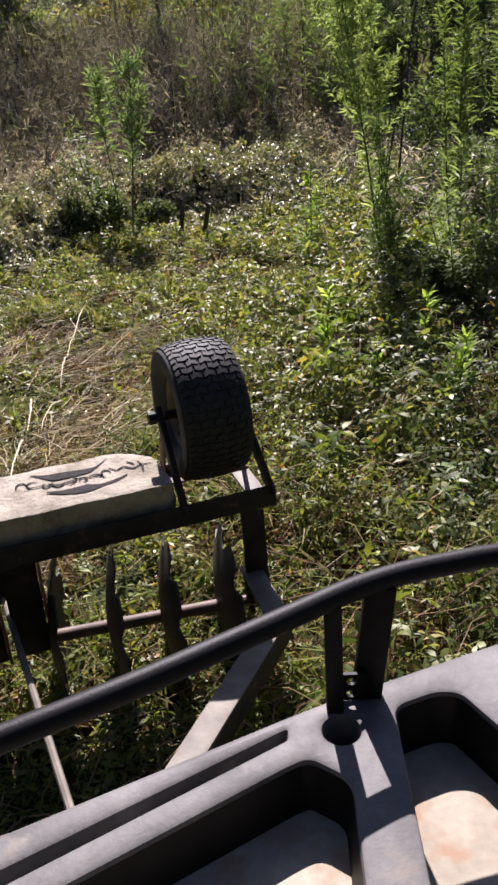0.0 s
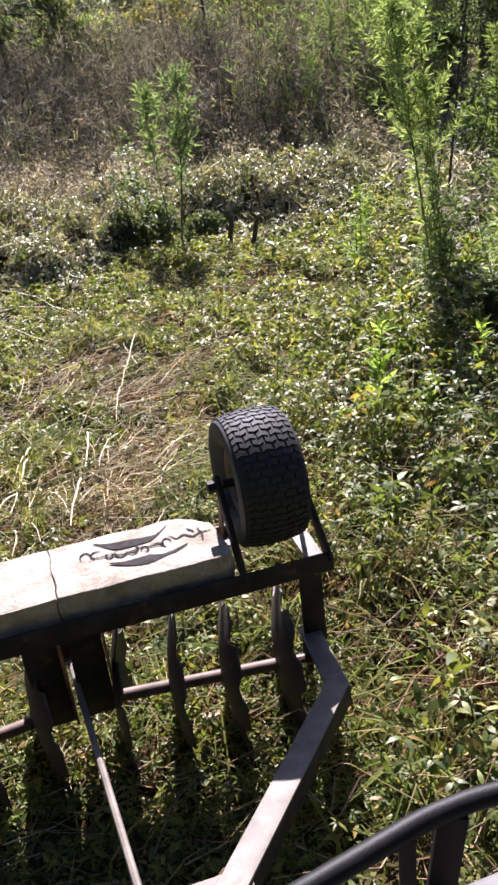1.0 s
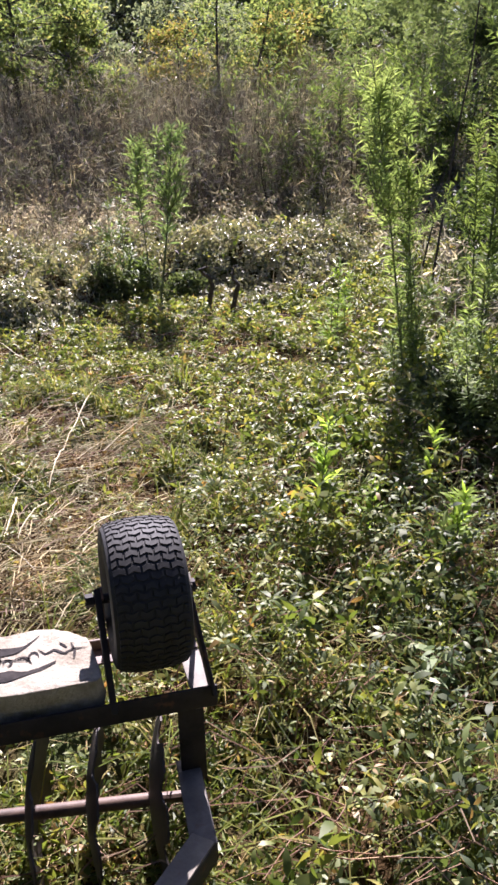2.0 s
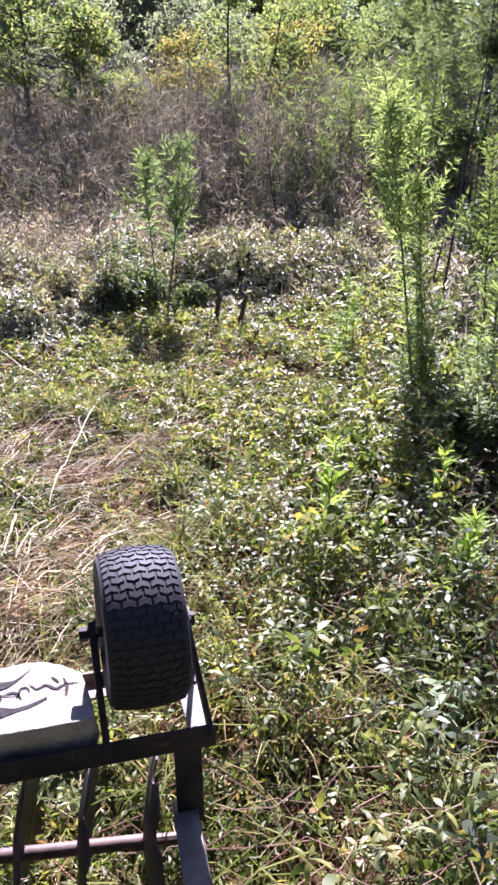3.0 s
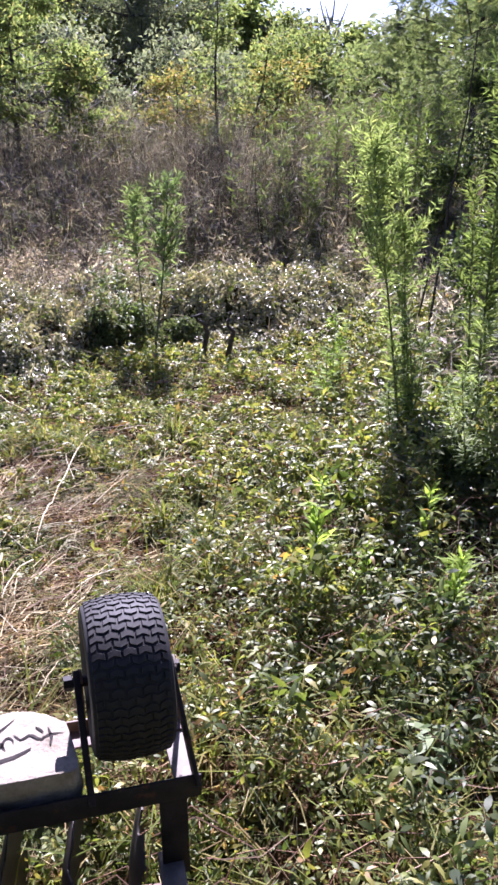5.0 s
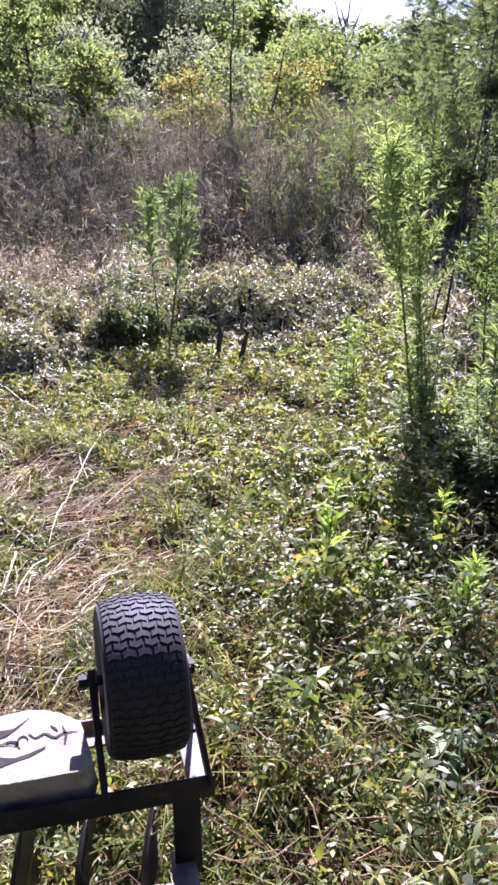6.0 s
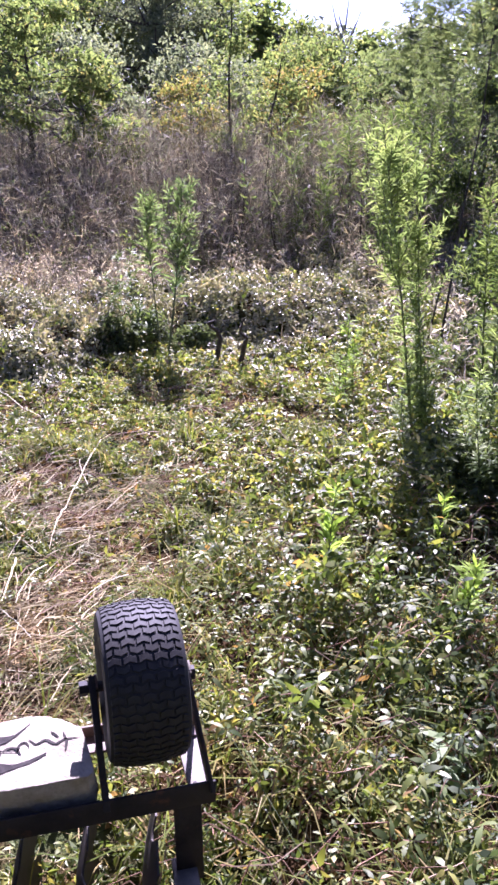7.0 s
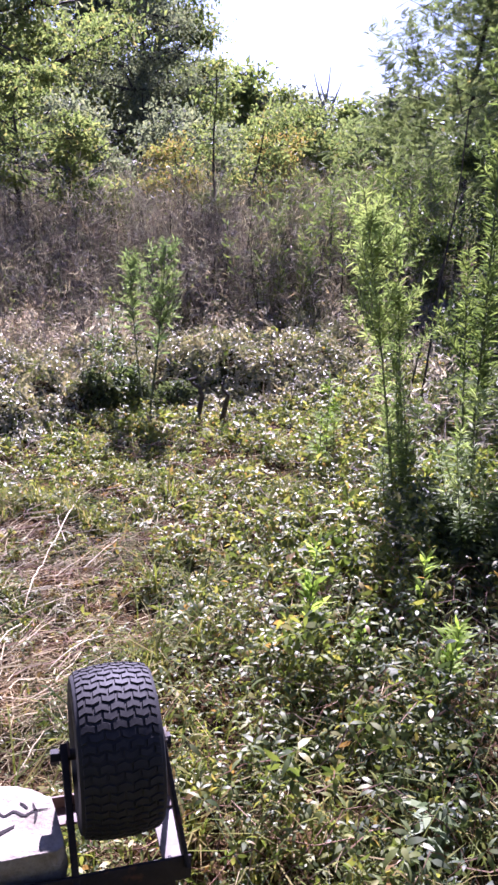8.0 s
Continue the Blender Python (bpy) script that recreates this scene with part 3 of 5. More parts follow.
# ---- quad bike: rear deck with rack ----
def build_quad():
    root = tagged(new("quad_bike"), "quad bike with grey plastic rear deck and black tube rack", "quad bike")
    root.matrix_world = pose(0.0, -0.2, 0.0)
    inv = root.matrix_world.inverted()
    TOP = 0.71

    def grow(loop, d):
        out = []
        n = len(loop)
        for i in range(n):
            p, a, b = (Vector(loop[j % n]) for j in (i, i - 1, i + 1))
            e1, e2 = (p - a).normalized(), (b - p).normalized()
            nn = (Vector((e1.y, -e1.x)) + Vector((e2.y, -e2.x)))
            nn = nn.normalized() / max(0.5, (nn.length / 2))
            out.append(tuple(p + nn * d))
        return out

    def rounded(loop, r, seg=4):
        out = []
        n = len(loop)
        for i in range(n):
            p, a, b = (Vector(loop[j % n]) for j in (i, i - 1, i + 1))
            k = min(r, (p - a).length * 0.45, (b - p).length * 0.45)
            p0, p1 = p + (a - p).normalized() * k, p + (b - p).normalized() * k
            for s in range(seg + 1):
                t = s / seg
                out.append(tuple((1 - t) ** 2 * p0 + 2 * t * (1 - t) * p + t * t * p1))
        return out

    # outlines run anticlockwise in plan
    outer = rounded([(-0.52, -0.85), (0.52, -0.85), (0.52, 0.72), (0.4, 0.815), (0.26, 0.765), (0.069, 0.686), (-0.221, 0.54), (-0.52, 0.39)], 0.05)
    pocket_r = rounded([(0.143, 0.36), (0.30, 0.36), (0.30, 0.53), (0.205, 0.69), (0.182, 0.692), (0.138, 0.674)], 0.014)
    pocket_l = rounded([(-0.4, 0.3), (0.088, 0.3), (0.088, 0.586), (0.05, 0.612), (0.03, 0.602), (-0.4, 0.335)], 0.016)
    hole = [(0.083 + 0.018 * math.cos(a), 0.646 + 0.018 * math.sin(a)) for a in np.linspace(0, 2 * math.pi, 25)[:-1]]
    slot = rounded([(-0.42, 0.359), (0.03, 0.636), (0.03, 0.648), (-0.43, 0.371)], 0.003)
    bm = bmesh.new()
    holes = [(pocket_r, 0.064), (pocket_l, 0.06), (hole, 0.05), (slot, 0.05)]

    def ring(loop, z):
        return [bm.verts.new(inv @ Vector((x, y, z))) for x, y in loop]

    def wall(a, b):
        for k in range(len(a)):
            bm.faces.new((a[k], a[(k + 1) % len(a)], b[(k + 1) % len(b)], b[k]))

    edges = []

    def close(r):
        for k in range(len(r)):
            edges.append(bm.edges.new((r[k], r[(k + 1) % len(r)])))

    rim = ring(grow(outer, -0.008), TOP)
    close(rim)
    tops = []
    for loop, depth in holes:
        r = ring(grow(loop, 0.005), TOP)
        close(r)
        tops.append(r)
    bmesh.ops.triangle_fill(bm, use_beauty=True, use_dissolve=False, edges=edges)
    o2, o3 = ring(grow(outer, -0.002), TOP - 0.003), ring(outer, TOP - 0.01)
    o4 = ring(outer, TOP - 0.1)
    wall(rim, o2), wall(o2, o3), wall(o3, o4)
    bm.faces.new(o4[::-1])
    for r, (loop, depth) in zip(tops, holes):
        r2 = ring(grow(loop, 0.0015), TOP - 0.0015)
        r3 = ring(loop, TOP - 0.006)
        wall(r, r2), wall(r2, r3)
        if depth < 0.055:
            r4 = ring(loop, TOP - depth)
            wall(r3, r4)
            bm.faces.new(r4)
    part("rear_deck", bm, M_PLASTIC, root, "grey moulded plastic deck with recessed pockets")
    # pocket walls are black: shade inside the recesses put into their colour
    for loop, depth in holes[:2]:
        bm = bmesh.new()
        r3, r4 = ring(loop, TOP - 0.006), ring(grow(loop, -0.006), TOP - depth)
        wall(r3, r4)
        part("pocket_wall", bm, M_RACK, root, "pocket wall, shade of the recess put in as black")
        bm = bmesh.new()
        f = grow(loop, 0.004)
        lo, hi = [bm.verts.new(inv @ Vector((x, y, TOP - depth - 0.006))) for x, y in f], [bm.verts.new(inv @ Vector((x, y, TOP - depth - 0.001))) for x, y in f]
        for k in range(len(f)):
            bm.faces.new((lo[k], lo[(k + 1) % len(f)], hi[(k + 1) % len(f)], hi[k]))
        bm.faces.new(hi)
        bm.faces.new(lo[::-1])
        part("pocket_floor", bm, M_POCKET, root, "dusty pale pocket floor")
    # rack tube round the rear of the deck
    pts = [(-0.5, 0.1, 0.83), (-0.5, 0.28, 0.838), (-0.46, 0.36, 0.84), (-0.36, 0.425, 0.84), (-0.192, 0.52, 0.84), (-0.088, 0.578, 0.84), (0.031, 0.652, 0.84), (0.09, 0.689, 0.84), (0.12, 0.704, 0.84), (0.155, 0.718, 0.84), (0.2, 0.73, 0.84), (0.25, 0.741, 0.84), (0.36, 0.75, 0.84), (0.45, 0.72, 0.84), (0.5, 0.62, 0.84), (0.5, 0.1, 0.83)]
    fine = []
    for i in range(len(pts) - 1):
        p0, p1, p2, p3 = (Vector(pts[min(max(j, 0), len(pts) - 1)]) for j in (i - 1, i, i + 1, i + 2))
        for s in range(5):
            t = s / 5
            fine.append(0.5 * ((2 * p1) + (p2 - p0) * t + (2 * p0 - 5 * p1 + 4 * p2 - p3) * t * t + (3 * p1 - p0 - 3 * p2 + p3) * t ** 3))
    bm = bmesh.new()
    tube(bm, [inv @ p for p in fine] + [inv @ Vector(pts[-1])], 0.0115, 16)
    part("rack_tube", bm, M_RACK, root, "black painted steel tube")
    # the two flat feet of the rack by the hole, joined by a drilled plate
    bm = bmesh.new()
    bar(bm, inv @ Vector((0.078, 0.678, 0.835)), inv @ Vector((0.079, 0.672, 0.695)), 0.017, 0.012, (0, 1, 0))
    part("rack_foot", bm, M_RACK, root)
    bm = bmesh.new()
    bar(bm, inv @ Vector((0.126, 0.703, 0.835)), inv @ Vector((0.111, 0.69, 0.708)), 0.03, 0.012, (0, 1, 0))
    part("rack_foot", bm, M_RACK, root)
    bm = bmesh.new()
    n = 16
    x0, x1, y, z0, z1 = 0.08, 0.112, 0.682, 0.712, 0.745
    outline = [(x0, z0), (x1, z0), (x1, z1), (x0, z1)]
    es = []
    vs = [bm.verts.new(inv @ Vector((x, y, z))) for x, z in outline]
    es += [bm.edges.new((vs[k], vs[(k + 1) % 4])) for k in range(4)]
    for hz in (0.72, 0.736):
        hs = [bm.verts.new(inv @ Vector((0.096 + 0.0055 * math.cos(2 * math.pi * k / n), y, hz + 0.0045 * math.sin(2 * math.pi * k / n)))) for k in range(n)]
        es += [bm.edges.new((hs[k], hs[(k + 1) % n])) for k in range(n)]
    g = bmesh.ops.triangle_fill(bm, use_beauty=True, edges=es)
    fs = [f for f in g["geom"] if isinstance(f, bmesh.types.BMFace)]
    ex = bmesh.ops.extrude_face_region(bm, geom=fs)
    for v in [v for v in ex["geom"] if isinstance(v, bmesh.types.BMVert)]:
        v.co.y += 0.004
    part("foot_plate", bm, M_RACK, root)
    # plain chassis, axle and tyres hidden under the deck
    bm = bmesh.new()
    bar(bm, (0, -0.55, 0.24), (0, 0.5, 0.24), 0.36, 0.72, bevel=0.03)
    part("chassis", bm, M_RACK, root)
    bm = bmesh.new()
    tube(bm, [(-0.34, 0.2, -0.1), (0.34, 0.2, -0.1)], 0.03, 10)
    part("rear_axle", bm, M_RACK, root)
    for x in (-0.36, 0.36):
        bm = bmesh.new()
        lathe(bm, [(-0.1, 0.12), (-0.11, 0.23), (-0.09, 0.35), (0, 0.375), (0.09, 0.35), (0.11, 0.23), (0.1, 0.12), (-0.1, 0.12)], 40)
        part("rear_tyre", bm, M_RUBBER, root).matrix_local = pose(x, 0.2, -0.1)
    # the whole is a little smaller than drawn above, and stands nearer the eye
    root.matrix_world = Matrix.Translation((0.0092, 0.0099 - 0.153, 0.314)) @ Matrix.Scale(0.765, 4)


build_quad()

# ---- low plants over the ground ----
def scatter(n, x0, x1, y0, y1, keep=None):
    x, y = RNG.uniform(x0, x1, n), RNG.uniform(y0, y1, n)
    if keep is not None:
        k = RNG.uniform(0, 1, n) < keep(x, y)
        x, y = x[k], y[k]
    return x, y


def pressed(x, y):
    """1 where the harrow has flattened the growth."""
    dx, dy = x - 0.015, y - 1.693
    p, q = 0.934 * dx + 0.358 * dy, -0.358 * dx + 0.934 * dy
    right = 0.2 - 0.88 * np.clip(-0.16 - q, 0, 1)
    return smooth01((right - p) / 0.08) * smooth01((p + 1.35) / 0.08) * smooth01((q + 0.95) / 0.1) * smooth01((0.33 - q) / 0.08)


def lush(x, y):
    """1 where the low growth is thick, 0 on the thin strawy ground."""
    f = smooth01((x + 0.55 - 0.14 * (y - 2)) / 0.7) * (1 - 0.45 * smooth01((y - 3.4) / 1.2))
    return np.clip(f + 0.22 * wave(x, y, 21, 3.1), 0.0, 1.0) * (1 - 0.45 * pressed(x, y))


def domes(x, y, radius, height, count, size, slim):
    """Leaf clumps: leaves laid over low domes, facing outwards and up."""
    n = len(x)
    k = np.repeat(np.arange(n), count)
    m = len(k)
    w = RNG.uniform(0, 2 * math.pi, m)
    q = RNG.uniform(0, 1, m) ** 0.6
    out = np.stack([np.cos(w), np.sin(w), np.zeros(m)], 1)
    up = np.array([[0, 0, 1.0]])
    px, py = x[k] + np.cos(w) * q * radius[k], y[k] + np.sin(w) * q * radius[k]
    z = soil(px, py) + height[k] * (1 - 0.75 * q ** 2) * RNG.uniform(0.6, 1.1, m)
    p = np.stack([px, py, z], 1)
    nor = unit(up + out * q[:, None] * 0.8 + RNG.normal(size=(m, 3)) * 0.7)
    d = unit(out * 0.7 + RNG.normal(size=(m, 3)) * 0.7 + up * 0.15)
    d = unit(d - nor * (d * nor).sum(1, keepdims=True) * 0.8)
    ln = size[k] * RNG.uniform(0.6, 1.35, m)
    return p, d, ln * (1.25 - 0.7 * (slim[k] - 0.2)), ln * slim[k] * RNG.uniform(0.85, 1.15, m), nor


def bare(x, y):
    """1 on the trampled brown patches and in the hollow under the tall plants."""
    f = smooth01((-0.38 - x) / 0.4) * smooth01((4.4 - y) / 0.8) * smooth01((wave(x, y, 23, 2.1) + 0.55) / 0.4)
    hollow = smooth01((x - 0.62) / 0.15) * smooth01((y - 2.85) / 0.2) * smooth01((4.0 - y) / 0.3)
    gap = 0.6 * np.exp(-((x - 0.24) / 0.18) ** 2 - ((y - 2.1) / 0.26) ** 2) + 0.35 * np.exp(-((x - 0.42) / 0.16) ** 2 - ((y - 1.72) / 0.12) ** 2)
    return np.clip(np.maximum(np.maximum(f * 0.68, hollow * 0.9), 0.1 * pressed(x, y)) + gap, 0, 1)


def in_strip(x, y):
    """1 on the wedge of field that the deck looks out on."""
    return smooth01((x + 0.6 + 0.37 * y) / 0.25) * smooth01((0.55 + 0.22 * y - x) / 0.25)


def bank_gap(x, y):
    """1 before the foot of the bramble bank, 0 behind it."""
    return smooth01((bank_front(x) + 0.45 - y) / 0.2)


def build_cover():
    field = lambda a, b: in_strip(a, b) * bank_gap(a, b) * (1 - bare(a, b))
    # low clumps: each a dome covered with compound leaves
    x, y = scatter(26000, -3.2, 2.2, 0.5, 7.2, lambda a, b: field(a, b) * (0.08 + 0.92 * smooth01((wave(a, b, 22, 7.0) + 0.3) / 0.3)) * (0.12 + 0.88 * smooth01((wave(a, b, 24, 17.0) + 0.3) / 0.3)))
    L = lush(x, y)
    n = len(x)
    near = y < 3.4
    rad = RNG.uniform(0.035, 0.1, n)
    hgt = (0.065 + 0.2 * L) * RNG.uniform(0.25, 1.6, n) * (1 - 0.8 * pressed(x, y))
    size = (0.0155 + 0.007 * L) * np.exp(np.clip(RNG.normal(0, 0.33, n), -0.6, 0.5))
    slim = RNG.uniform(0.36, 0.56, n)
    vine = (RNG.uniform(0, 1, n) < 0.15 + 0.7 * L * (1 - 0.65 * smooth01((y - 3.1) / 1.0)))
    # clumps at the right that get the dark leaf, standing for shade there
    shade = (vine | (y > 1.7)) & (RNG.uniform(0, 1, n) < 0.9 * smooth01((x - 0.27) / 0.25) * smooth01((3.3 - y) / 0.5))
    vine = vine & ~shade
    for name, pick, mat, label in (("ground_cover", vine, M_VINE, "low leafy vines covering the ground"), ("shade_toned_vines", shade, M_SHADEDLEAF, "dark green vines beside the cut strip, shade put into their colour"), ("mat_plants", ~vine & ~shade, M_COVER, "flattened yellow-green leaves on the open ground")):
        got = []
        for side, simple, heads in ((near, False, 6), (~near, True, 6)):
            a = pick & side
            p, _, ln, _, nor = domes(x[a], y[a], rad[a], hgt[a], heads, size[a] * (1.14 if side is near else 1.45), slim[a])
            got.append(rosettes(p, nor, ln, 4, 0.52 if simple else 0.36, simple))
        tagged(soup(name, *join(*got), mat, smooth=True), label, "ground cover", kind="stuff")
    # what the harrow has pressed flat
    fx, fy = scatter(6500, -1.5, 0.4, 0.5, 2.2, lambda a, b: pressed(a, b))
    m = len(fx)
    fp = np.stack([fx, fy, soil(fx, fy) + RNG.uniform(0.01, 0.09, m)], 1)
    tagged(soup("pressed_weeds", *rosettes(fp, unit(ways(m, 1.3)), RNG.uniform(0.014, 0.034, m), 4, 0.4, True), M_VINE), "low leafy weeds pressed flat under the harrow", "ground cover", kind="stuff")
    # loose single leaves between the clumps
    p1 = domes(x[::2], y[::2], rad[::2] * 1.3, hgt[::2] * 0.8, 6, size[::2], slim[::2])
    tagged(soup("loose_leaves", *leaves(*p1, simple=True), M_COVER, smooth=True), "small single leaves of the low weeds", "ground cover", kind="stuff")
    # sprigs that stand out of the mat: a whorl of leaves on a thin stem, a pair or two below
    x, y = scatter(9000, -3.0, 2.2, 0.5, 6.8, lambda a, b: field(a, b) * (0.1 + 0.75 * lush(a, b)) * (1 - np.maximum(pressed(a, b), pressed(a - 0.09, b))) ** 2)
    n = len(x)
    tall = (0.06 + 0.15 * lush(x, y)) * RNG.uniform(0.6, 1.4, n) * (1 - 0.75 * pressed(x, y))
    lean = RNG.normal(size=(n, 2)) * 0.6
    base = np.stack([x, y, soil(x, y)], 1)
    tip = base + np.stack([lean[:, 0] * tall, lean[:, 1] * tall, tall], 1)
    big = RNG.uniform(0.018, 0.042, n)
    vs = []
    for side, simple in ((y < 3.3, False), (y >= 3.3, True)):
        vs.append(rosettes(tip[side], unit(ways(side.sum(), 2.2)), big[side], 5, 0.35, simple, 0.3))
        mid = base + (tip - base) * RNG.uniform(0.45, 0.8, (n, 1))
        vs.append(rosettes(mid[side], unit(ways(side.sum(), 2.0)), big[side] * 0.85, 3, 0.46, simple, 0.2))
    tagged(soup("sprigs", *join(*vs), M_VINE, smooth=True), "small leafy sprigs standing out of the vines", "ground cover", kind="stuff")
    tagged(soup("cover_stems", *sticks(base, tip, 0.0013, 0.0008), M_STEM), "thin green stems among the low weeds", "weed stems", kind="stuff")


def build_grass():
    # green and drying blades, bent over, in three segments
    x, y = scatter(5200, -2.6, 2.0, 0.6, 6.6, lambda a, b: (1 - 0.6 * bare(a, b)) * ((1 - 0.5 * smooth01((b - 3.2) / 1.0)) * (0.22 + 0.1 * pressed(a, b)) + 0.3 * (1 - 0.6 * smooth01((b - 3.2) / 1.0)) * smooth01((wave(a, b, 41, 2.7) + 0.4) / 0.6)))
    x2, y2 = scatter(900, -0.6, 1.4, 0.7, 3.2, lambda a, b: (1 - 0.8 * pressed(a, b)) * (0.15 + 0.85 * smooth01((wave(a, b, 42, 5.0) + 0.2) / 0.5)))
    long = np.concatenate([np.zeros(len(x)), np.ones(len(x2))])
    x, y = np.concatenate([x, x2]), np.concatenate([y, y2])
    n = len(x)
    p0 = np.stack([x, y, soil(x, y)], 1)
    w = RNG.uniform(0, 2 * math.pi, n)
    d = np.stack([np.cos(w), np.sin(w), np.zeros(n)], 1)
    h = (RNG.uniform(0.05, 0.17, n) + 0.07 * long)[:, None]
    up = np.array([[0, 0, 1.0]])
    p1 = p0 + up * h * 0.6 + d * h * 0.25
    p2 = p1 + up * h * 0.25 + d * h * 0.6
    p3 = p2 - up * h * 0.15 + d * h * 0.6
    side = np.cross(d, up)
    wd = RNG.uniform(0.0012, 0.0028, n)[:, None]
    v = np.stack([p0 + side * wd, p0 - side * wd, p1 + side * wd, p1 - side * wd, p2 + side * wd * 0.8, p2 - side * wd * 0.8, p3], 1)
    t = np.array([[0, 1, 3], [0, 3, 2], [2, 3, 5], [2, 5, 4], [4, 5, 6]])
    t = (t[None] + 7 * np.arange(n)[:, None, None]).reshape(-1, 3)
    tagged(soup("grass", v.reshape(-1, 3), t, M_GRASS), "thin green and drying grass blades", "grass", kind="stuff")


def build_litter():
    # cut straw and thin dead stalks lying flat, thickest on the open ground
    x, y = scatter(80000, -2.8, 2.0, 0.7, 6.2, lambda a, b: np.clip(0.012 + 0.06 * (1 - lush(a, b)) * (1 - 0.5 * smooth01((b - 4) / 1.5)) + (0.8 * bare(a, b) * (1 - 0.8 * pressed(a, b)) + 0.07 * pressed(a, b)) * (a < 0.1), 0, 1))
    n = len(x)
    w = RNG.normal(0.9, 0.9, n)
    ln = RNG.uniform(0.04, 0.2, n)
    a = np.stack([x, y, soil(x, y) + RNG.uniform(0.004, 0.07, n)], 1)
    bx, by = x + np.cos(w) * ln, y + np.sin(w) * ln
    b = np.stack([bx, by, soil(bx, by) + RNG.uniform(0.004, 0.07, n)], 1)
    tagged(soup("straw_litter", *sticks(a, b, RNG.uniform(0.0008, 0.0022, n), 0.0007), M_STRAW), "dry straw and broken stalks lying about", "straw", kind="stuff")
    # thicker cut straws in loose heaps
    x, y = scatter(1700, -1.9, -0.35, 1.9, 4.0, lambda a, b: 0.05 + 0.8 * bare(a, b) * smooth01((3.4 - b) / 0.8))
    n = len(x)
    w = RNG.normal(1.1, 0.8, n)
    ln = RNG.uniform(0.08, 0.3, n)
    pts = []
    for k in range(4):
        f = k / 3
        px, py = x + np.cos(w + 0.4 * f * np.sin(w * 5)) * ln * f, y + np.sin(w + 0.4 * f * np.sin(w * 5)) * ln * f
        pts.append(np.stack([px, py, soil(px, py) + 0.02 + RNG.uniform(0.0, 0.02, n) + 0.06 * math.sin(math.pi * f) * np.abs(np.sin(w * 7))], 1))
    tagged(soup("cut_straw", *join(*[sticks(pts[k], pts[k + 1], 0.0021, 0.0019) for k in range(3)]), M_STRAW), "loose heaps of cut pale straw", "straw", kind="stuff")
    # broken pale twigs caught in the top of the vines
    x, y = scatter(700, -0.4, 1.5, 0.7, 3.8, lambda a, b: lush(a, b) * (1 - pressed(a, b)))
    n = len(x)
    d = ways(n, 0.1, 1.0) * [1, 1, 0.35]
    a = np.stack([x, y, soil(x, y) + (0.05 + 0.12 * lush(x, y)) * RNG.uniform(0.4, 1.15, n)], 1)
    m = a + d * RNG.uniform(0.03, 0.09, (n, 1))
    b = m + (d + RNG.normal(0, 0.3, (n, 3))) * RNG.uniform(0.02, 0.08, (n, 1))
    tagged(soup("dry_twigs", *join(sticks(a, m, 0.0016, 0.0012), sticks(m, b, 0.0012, 0.0007)), M_STRAW), "broken pale twigs caught in the vines", "twigs", kind="stuff")
    # dead curled leaves
    x, y = scatter(22000, -2.6, 2.0, 0.7, 6.4, lambda a, b: 0.25 + 0.75 * bare(a, b))
    n = len(x)
    p = np.stack([x, y, soil(x, y) + RNG.uniform(0.003, 0.03, n)], 1)
    ln = RNG.uniform(0.015, 0.04, n)
    tagged(soup("dead_leaves", *leaves(p, ways(n, 0.1), ln, ln * 0.6, ways(n, 1.5), 0.4, simple=True), M_LITTER), "brown curled dead leaves", "leaf litter", kind="stuff")


